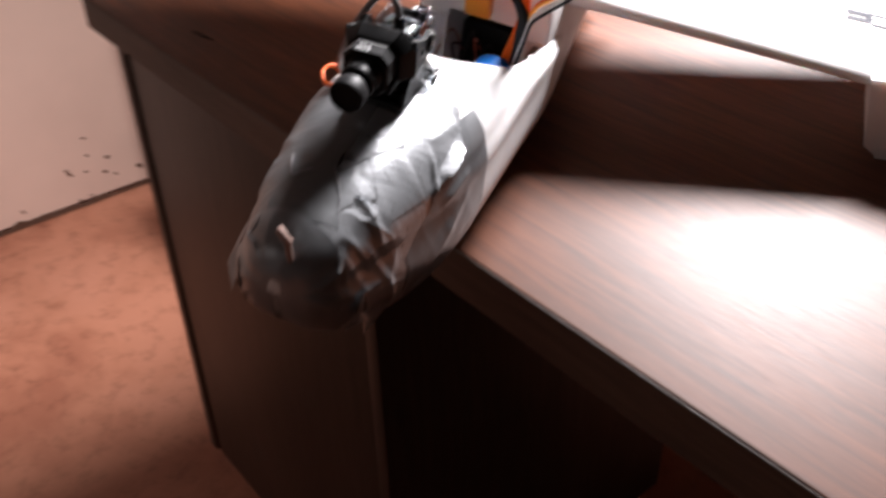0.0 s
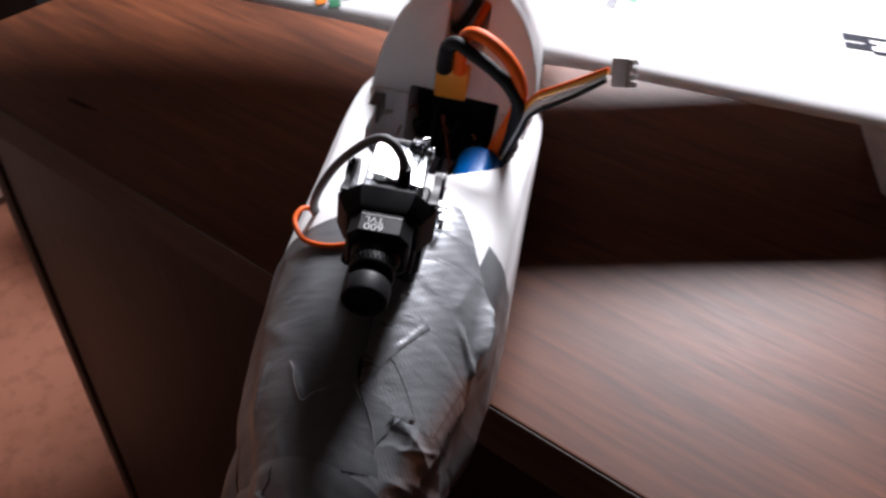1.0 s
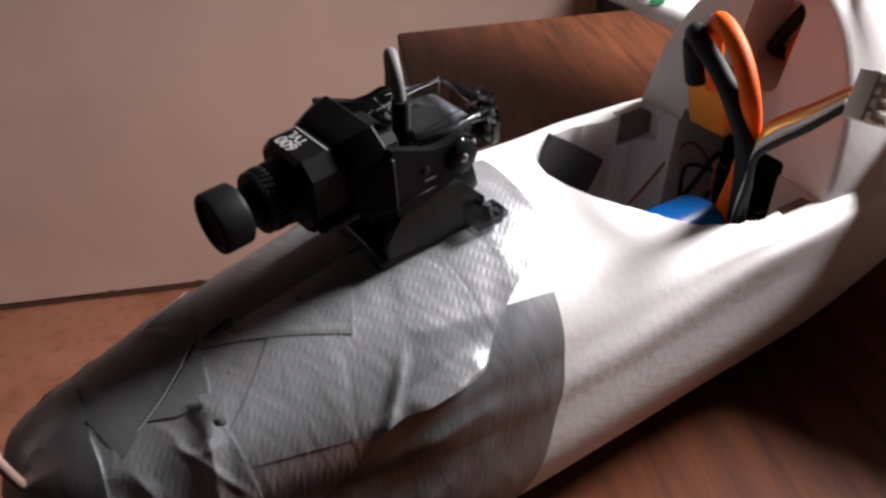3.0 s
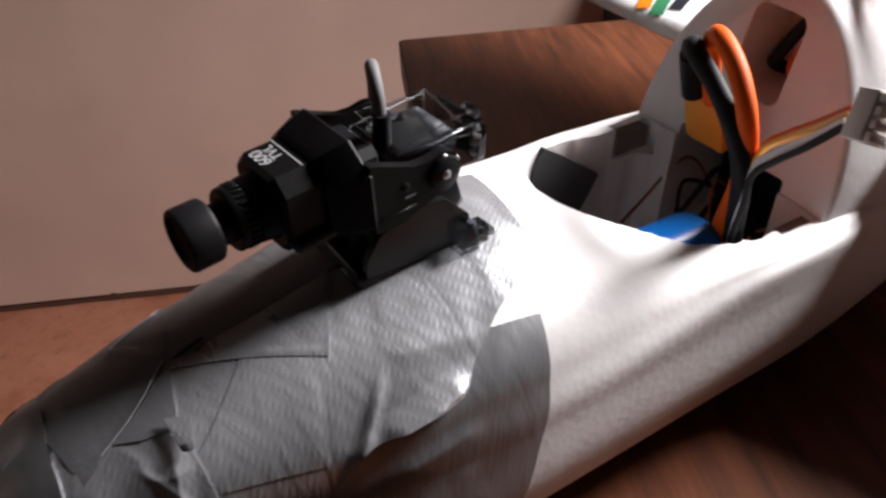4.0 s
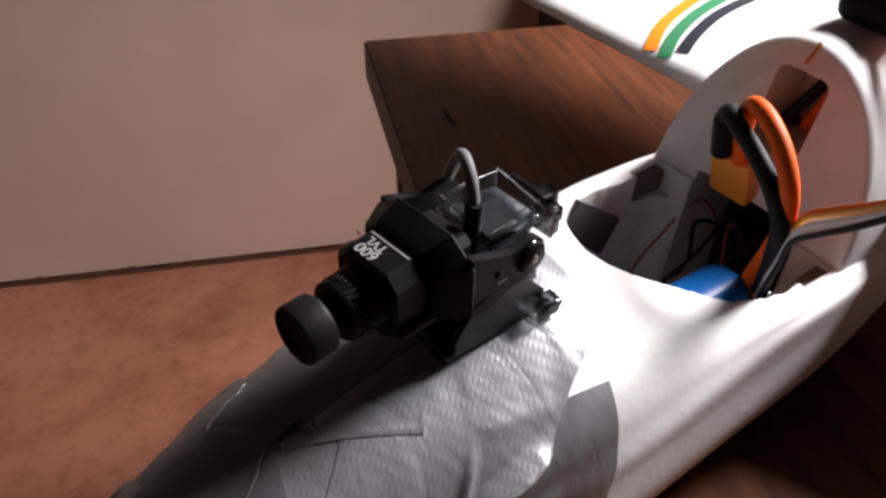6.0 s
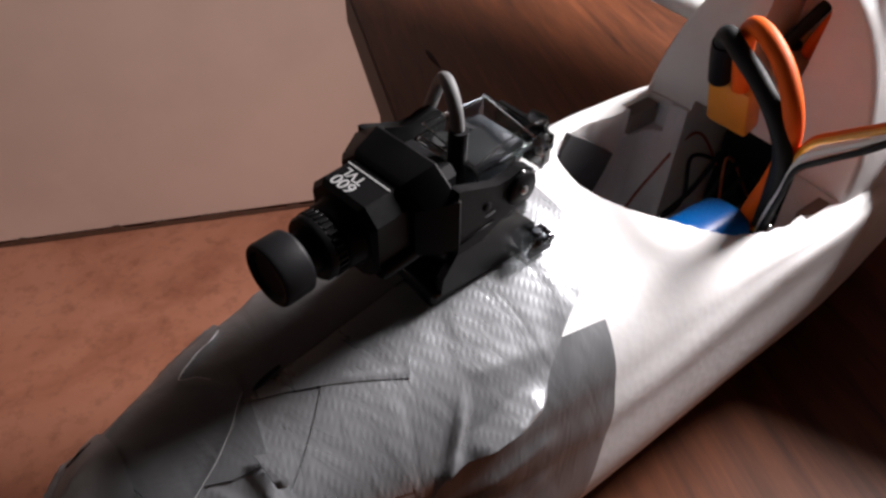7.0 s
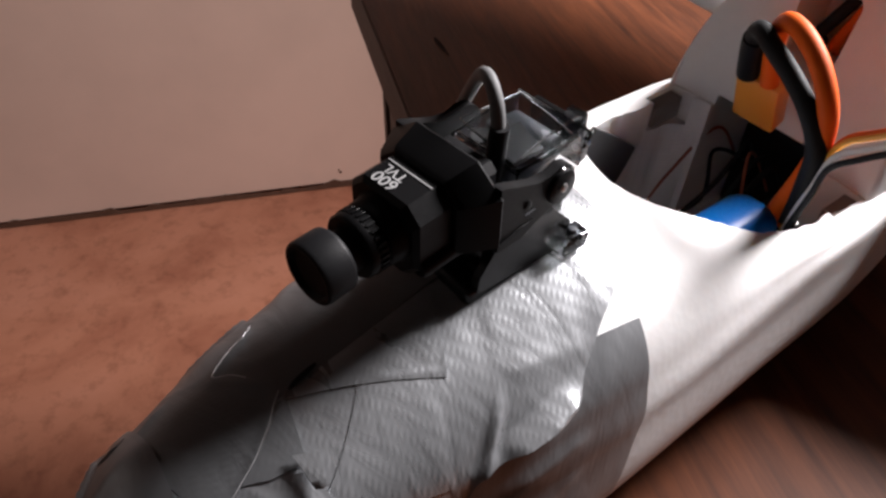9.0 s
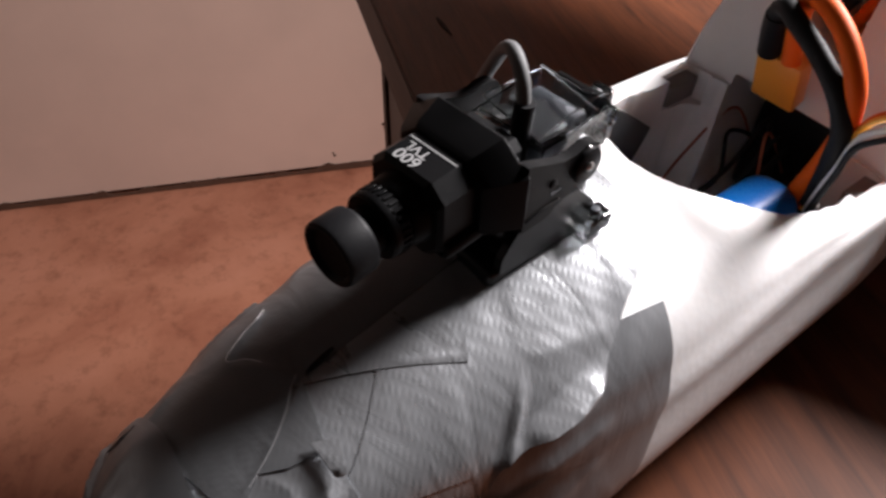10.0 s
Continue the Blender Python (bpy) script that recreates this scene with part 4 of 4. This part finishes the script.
def build_fpv(plane_at):
    mount = thing("pan_tilt_mount", "small black video camera on a smoked clear pan and tilt mount", "camera", plane_at @ Matrix.Translation(Vector((148, 0, 104)) * MM))
    at = Matrix.Translation((Vector(CAM_AT) - Vector((148, 0, 104))) * MM) @ pose(0, 0, 0, 1.0, CAM_DOWN, CAM_TURN) @ Matrix.Scale(0.885, 4)

    def p(name, bm, mat, label="", parent=mount, smooth=40):
        bmesh.ops.transform(bm, matrix=at, verts=bm.verts)
        return part(name, bm, mat, parent, label, smooth=smooth)

    def bolt(x, y, z, r, high, way, mat, parent, label=""):
        """A round-headed screw with a slot; way: the axis that it looks along."""
        turn = {"x": Matrix.Identity(4), "y": Matrix.Rotation(radians(90), 4, "Z"), "-y": Matrix.Rotation(radians(-90), 4, "Z")}[way]
        bm = lathe(bmesh.new(), [(-high * MM, 0), (-high * MM, r * MM), (high * 0.4 * MM, r * MM), (high * 0.8 * MM, r * 0.75 * MM), (high * MM, r * 0.3 * MM), (high * 0.8 * MM, 0)], 16)
        bmesh.ops.transform(bm, matrix=Matrix.Translation(Vector((x, y, z)) * MM) @ turn, verts=bm.verts)
        return p("screw", bm, mat, label, parent)

    # bracket round the housing: its faces slope outwards to the rear, its back is open between the arms
    bracket = p("tilt_bracket", soften(eight_sided(bmesh.new(), [(2.0, 20.4, 15.6, 7.4, 9.4), (2.8, 20.8, 15.9, 7.4, 9.4), (11.6, 16.2, 13.9, 5.8, 6.4), (13.2, 14.6, 13.0, 5.2, 5.6)]), 0.45), BLACK, "black moulded bracket round the camera", smooth=20)
    block = p("camera_housing", soften(eight_sided(bmesh.new(), [(12.8, 12.8, 12.4, 4.6), (24.3, 12.8, 12.4, 4.6), (25.8, 11.6, 11.2, 4.4)]), 0.5), BLACK, "black front housing with white print", smooth=20)
    p("camera_back", soften(eight_sided(bmesh.new(), [(-7.5, 9, 7.5, 2), (-6.5, 10, 8.5, 2.5), (3.2, 10.5, 9, 2.5)]), 0.4), BLACK_SOFT)
    for side in (1, -1):
        boss = lathe(bmesh.new(), [(x * MM, r * MM) for x, r in ((12, 0), (12, 3.3), (23.2, 3.1), (24, 2.6), (24.1, 1.5), (23.4, 1.4), (23.4, 0))], 22)
        bmesh.ops.translate(boss, vec=Vector((0, side * 11.6, -8.2)) * MM, verts=boss.verts)
        p("screw_post", boss, BLACK, "", block)
    chin = soften(eight_sided(bmesh.new(), [(12.6, 10, 3.0, 2), (21.5, 8.6, 2.6, 2)]), 0.4)
    bmesh.ops.translate(chin, vec=Vector((0, 0, -12.6)) * MM, verts=chin.verts)
    p("chin", chin, BLACK, "", block)
    # lens: flared holder, knurled lock ring, thin neck, barrel with a hollow front
    lens = [(24.5, 0), (24.5, 10.6), (25.6, 10.6), (26.4, 10.0), (30.2, 9.6), (30.8, 9.0), (31, 7.4), (37, 6.6), (37, 0)]
    p("lens_mount", lathe(bmesh.new(), [(x * MM, r * MM) for x, r in lens], 48), BLACK)
    ring = [(30.9, 0), (30.9, 8.4), (31.4, 8.9), (34.2, 8.9), (34.5, 9.3), (36.4, 9.3), (37.0, 8.8), (37.0, 0)]
    knurl = p("focus_ring", lathe(bmesh.new(), [(x * MM, r * MM) for x, r in ring], 48), BLACK, "knurled black focus ring")
    for k in range(30):
        p("knurl_tooth", new_box(Vector((31.5, -0.45, 8.7)) * MM, Vector((34.3, 0.45, 9.6)) * MM, 0.12 * MM, 1, Matrix.Rotation(2 * math.pi * k / 30, 4, "X")), BLACK, "", knurl)
    cap = [(36.5, 0), (36.5, 6.1), (41.2, 6.1), (41.2, 8.1), (41.9, 8.9), (42.6, 9.1), (49.6, 9.2), (50.5, 8.9), (50.9, 8.2), (50.7, 7.4), (49.4, 6.6), (49.2, 3.4), (49.0, 0)]
    p("lens_barrel", lathe(bmesh.new(), [(x * MM, r * MM) for x, r in cap], 56), BLACK_SOFT, "matt black lens barrel")
    # print on the upper face, read from the front
    for words, x, size, y in (("600", 22.2, 5.3, -2.4), ("TVL", 18.4, 4.5, -2.7)):
        bm = text_mesh(words, size * MM, 0.08 * MM)
        bmesh.ops.transform(bm, matrix=Matrix.Translation(Vector((x, y, 12.5)) * MM) @ Matrix.Rotation(radians(-90), 4, "Z"), verts=bm.verts)
        p("print", bm, INK_WHITE, "white print", block, 0)
    p("print_line", new_box(Vector((15.5, -8.2, 12.3)) * MM, Vector((15.85, 8.2, 12.58)) * MM), INK_WHITE, "", block)
    # arms tapering back from the bracket to the round pivot ends
    for side in (1, -1):
        pts = [(2.4, 11.2), (2.4, -11.5), (-7, -12.2), (-14, -9.6)] + [(-22 + 6.6 * math.cos(radians(g)), -1.5 + 6.6 * math.sin(radians(g))) for g in range(265, 84, -15)] + [(-17, 4.4), (-12, 5.0), (-4, 8.6), (1, 11.0)]
        arm = p("yoke_arm", soften(outline_prism(bmesh.new(), [Vector((x, side * 16.8, z)) * MM for x, z in pts], Vector((0, side * 3.3, 0)) * MM), 0.7), BLACK)
        way = "y" if side > 0 else "-y"
        hub = lathe(bmesh.new(), [(0, 0), (0, 5.6 * MM), (1.5 * MM, 5.4 * MM), (1.9 * MM, 4.9 * MM), (1.9 * MM, 0)], 28)
        bmesh.ops.transform(hub, matrix=Matrix.Translation(Vector((-22, side * 19.8, -1.5)) * MM) @ Matrix.Rotation(radians(90 * side), 4, "Z"), verts=hub.verts)
        p("pivot_hub", hub, BLACK, "", arm)
        bolt(-22, side * 21.6, -1.5, 1.4, 0.8, way, STEEL, arm, "small steel screw")
        for sx, sz, sr in ((-26.8, 1.0, 1.1), (-27.0, -3.4, 1.1), (-22.5, 3.6, 0.9)):
            bolt(sx, side * 20.1, sz, sr, 0.7, way, STEEL, arm, "small steel screw")
        bolt(-8.5, side * 20.1, -0.4, 1.5, 0.7, way, BLACK, arm)
        p("arm_notch", new_box(Vector((-12, side * 20.1 - 0.3, -4.2)) * MM, Vector((-8, side * 20.1 + 0.3, -3.7)) * MM, 0.1 * MM, 1), SERVO_GREY, "worn grey notch", arm)
        p("arm_rib", new_box(Vector((-12, side * 20.1 - 0.4, -8.4)) * MM, Vector((2, side * 20.1 + 0.5, -7.2)) * MM, 0.3 * MM, 1), BLACK, "", arm)
    # tilt servo between the arms: clear case with the works inside
    servo = p("tilt_servo", new_box(Vector((-33, -8, -10)) * MM, Vector((-12, 9.6, -3.2)) * MM, 0.8 * MM), SERVO_DARK, "dark servo in a smoked clear case")
    walls = (((-41.2, -12.8, -10), (-40.2, 13, 4.6)), ((-40.2, -12.8, -9.6), (-12, -11.9, 3.4)), ((-40.2, 12.2, -9.6), (-12, 13, 4.0)), ((-13.4, -11.6, 2.3), (-12.5, 12.2, 4.6)))
    for lo, hi in walls:
        p("clear_wall", new_box(Vector(lo) * MM, Vector(hi) * MM, 0.25 * MM, 1), CLEAR, "smoked clear plastic wall", servo)
    tip = Matrix.Translation(Vector((-26, 0.6, 3.6)) * MM) @ Matrix.Rotation(radians(-8.1), 4, "Y") @ Matrix.Rotation(radians(-10), 4, "X")
    p("clear_lid", new_box(Vector((-14, -12.2, 0.4)) * MM, Vector((13, 12.0, 1.2)) * MM, 0.25 * MM, 1, tip), CLEAR, "smoked clear lid", servo)
    p("servo_label", new_box(Vector((-7, -3.5, -2.6)) * MM, Vector((11, 8.6, -0.4)) * MM, 0.5 * MM, 2, tip), SERVO_LABEL, "greyish foil label on the servo", servo)
    motor = lathe(bmesh.new(), [(x * MM, r * MM) for x, r in ((-8.5, 0), (-8.5, 4.2), (-8.1, 4.6), (7.6, 4.6), (8, 4.2), (8, 1.5), (9.5, 1.5), (9.5, 0))], 28)
    bmesh.ops.transform(motor, matrix=Matrix.Translation(Vector((-31.5, 1, -1.2)) * MM) @ Matrix.Rotation(radians(90), 4, "Z"), verts=motor.verts)
    p("servo_motor", motor, SERVO_GREY, "grey servo motor", servo)
    for gx, gy, gz, gr in ((-18, -6.4, 1.2, 3.4), (-23.5, -6.6, 2.6, 2.4), (-29, -6.2, 1.0, 3.0)):
        gear = bmesh.new()
        rim = []
        for k in range(36):
            f = 2 * math.pi * k / 36
            rr = gr * (1.0 if k % 2 else 0.87)
            rim.append(Vector((gx + rr * math.cos(f), gy + rr * math.sin(f), gz)) * MM)
        outline_prism(gear, rim, Vector((0, 0, 1.6)) * MM)
        p("servo_gear", gear, GREY_CABLE, "grey nylon gear", servo, 30)
    # upright rear plate with its clear ears and screws
    rear = p("rear_bracket", soften(outline_prism(bmesh.new(), [Vector((-44.2, y, z)) * MM for y, z in ((-8, -11), (11.5, -11), (12.6, -9), (12.6, 0.5), (11, 2), (11, 4.6), (4, 4.6), (3, 3), (-8, 3))], Vector((2.4, 0, 0)) * MM), 0.4), SMOKE, "smoked rear plate")
    for y0, y1, z0, z1 in ((5.4, 11.6, 4.2, 7.4), (11.4, 14.2, -3, 2.4)):
        p("servo_tab", new_box(Vector((-43.6, y0, z0)) * MM, Vector((-40.6, y1, z1)) * MM, 0.5 * MM), CLEAR, "clear servo ear", rear)
    for y, z in ((11.8, 1.4), (11.8, -1.2), (10.2, -4.4), (10.2, -8)):
        bolt(-41.2, y, z, 1.2, 0.8, "x", STEEL, rear, "small steel screw")
    p("cross_wire", new_tube([Vector(v) * MM for v in ((-42, 10.5, 6.6), (-36, 9, 5.8), (-26, 8.6, 4.6), (-14, 10, 4.4))], 0.35 * MM, 8), CLEAR, "", rear)

    # fixed base: pan servo, plate and clear tabs
    def q(name, bm, mat, label="", parent=mount):
        bmesh.ops.translate(bm, vec=Vector((-148, 0, -104)) * MM, verts=bm.verts)
        return part(name, bm, mat, parent, label)
    base = q("base_block", new_box(Vector((136, -13, 97)) * MM, Vector((174, 13, 105.5)) * MM, 2.0 * MM, 3), SMOKE, "smoked dark base block")
    q("base_board", new_box(Vector((139, -9.5, 101)) * MM, Vector((168, 9.5, 107)) * MM, 0.8 * MM), BLACK, "", base)
    disc = lathe(bmesh.new(), [(x * MM, r * MM) for x, r in ((0, 0), (0, 13.4), (0.8, 14), (9.4, 13.6), (10.4, 13), (12.5, 12.4), (13, 11.6), (13, 0))], 48, Matrix.Translation(Vector((155, 0, 104.5)) * MM) @ Matrix.Rotation(radians(-90), 4, "Y"))
    q("turntable", disc, SMOKE, "smoked round turntable")
    for side in (1, -1):
        skirt = outline_prism(bmesh.new(), [Vector((x, side * 11.6, z)) * MM for x, z in ((138, 105), (172, 105), (172, 110), (168, 117), (160, 121.5), (148, 121.5), (140, 114))], Vector((0, side * 2.4, 0)) * MM)
        q("base_skirt", soften(skirt, 0.6), SMOKE, "smoked side of the pan base")
    neck = new_box(Vector((139, -11, 114)) * MM, Vector((168, 11, 124)) * MM, 2 * MM)
    for v in neck.verts:
        if v.co.z > 0.119:
            v.co.x = 0.1535 + (v.co.x - 0.1535) * 0.86
    q("neck", neck, BLACK)
    for x0, y0, z0, z1 in ((131, 9.8, 101, 106.5), (135.5, 12.6, 105.5, 111), (130.5, -11.5, 101, 107)):
        q("clear_tab", new_box(Vector((x0, y0, z0)) * MM, Vector((x0 + 9, y0 + 5.4, z1)) * MM, 0.6 * MM), CLEAR, "clear servo tab", base)
        q("tab_screw", lathe(bmesh.new(), [(0, 0), (0, 1.5 * MM), (1.2 * MM, 1.2 * MM), (1.4 * MM, 0)], 14, Matrix.Translation(Vector((x0 + 4.5, y0 + 2.7, z1)) * MM) @ Matrix.Rotation(radians(-90), 4, "Y")), SERVO_DARK, "", base)
    # cable loop to the starboard side of the hull
    def r(name, pts, rad, mat, label=""):
        bm = new_tube([(Vector(v) - Vector((148, 0, 104))) * MM for v in pts], rad * MM, 12)
        return part(name, bm, mat, mount, label)
    r("cable", [(160, 2, 132), (160.2, 1.6, 142), (160, -0.5, 149.5), (158, -6, 153), (154.5, -12, 149.5), (149, -20, 139), (143.5, -29, 124), (139.5, -36, 107), (136, -38.5, 95), (133, -36, 86)], 1.8, GREY_CABLE, "grey sheathed camera cable")
    r("cable_sleeve", [(160, 2, 124), (160, 2, 132), (160.2, 1.8, 144.5)], 2.5, BLACK_SOFT, "black cable sleeve")
    r("orange_wire", [(135, -37, 87), (136, -40, 93), (140, -43, 95), (147, -43.5, 94), (155, -37.5, 93), (161, -29, 97), (163, -20, 101), (161, -13, 104)], 1.1, ORANGE, "thin orange wire")


CAM_AT, CAM_DOWN, CAM_TURN = (170.7, -1.2, 130.4), 5.3, 4.0
build_fpv(PLANE)


def build_prop_block(plane_at):
    block = thing("foam_block", "greyish white foam block propping up the wing", "foam block", pose(0.714, 0.329, DESK_TOP, 0, 0, 30))
    bm = bmesh.new()
    rings = []
    for z, grow in ((0, -9), (3, -8), (12, 0), (60, 6)):
        hx, hy = 75 + grow, 38 + grow
        rings.append([Vector((x, y, z)) * MM for x, y in ((-hx, -hy), (hx, -hy), (hx, hy), (-hx, hy))])
    loft(bm, rings)
    part("block", soften(bm, 2.5), FOAM, block)


build_prop_block(PLANE)
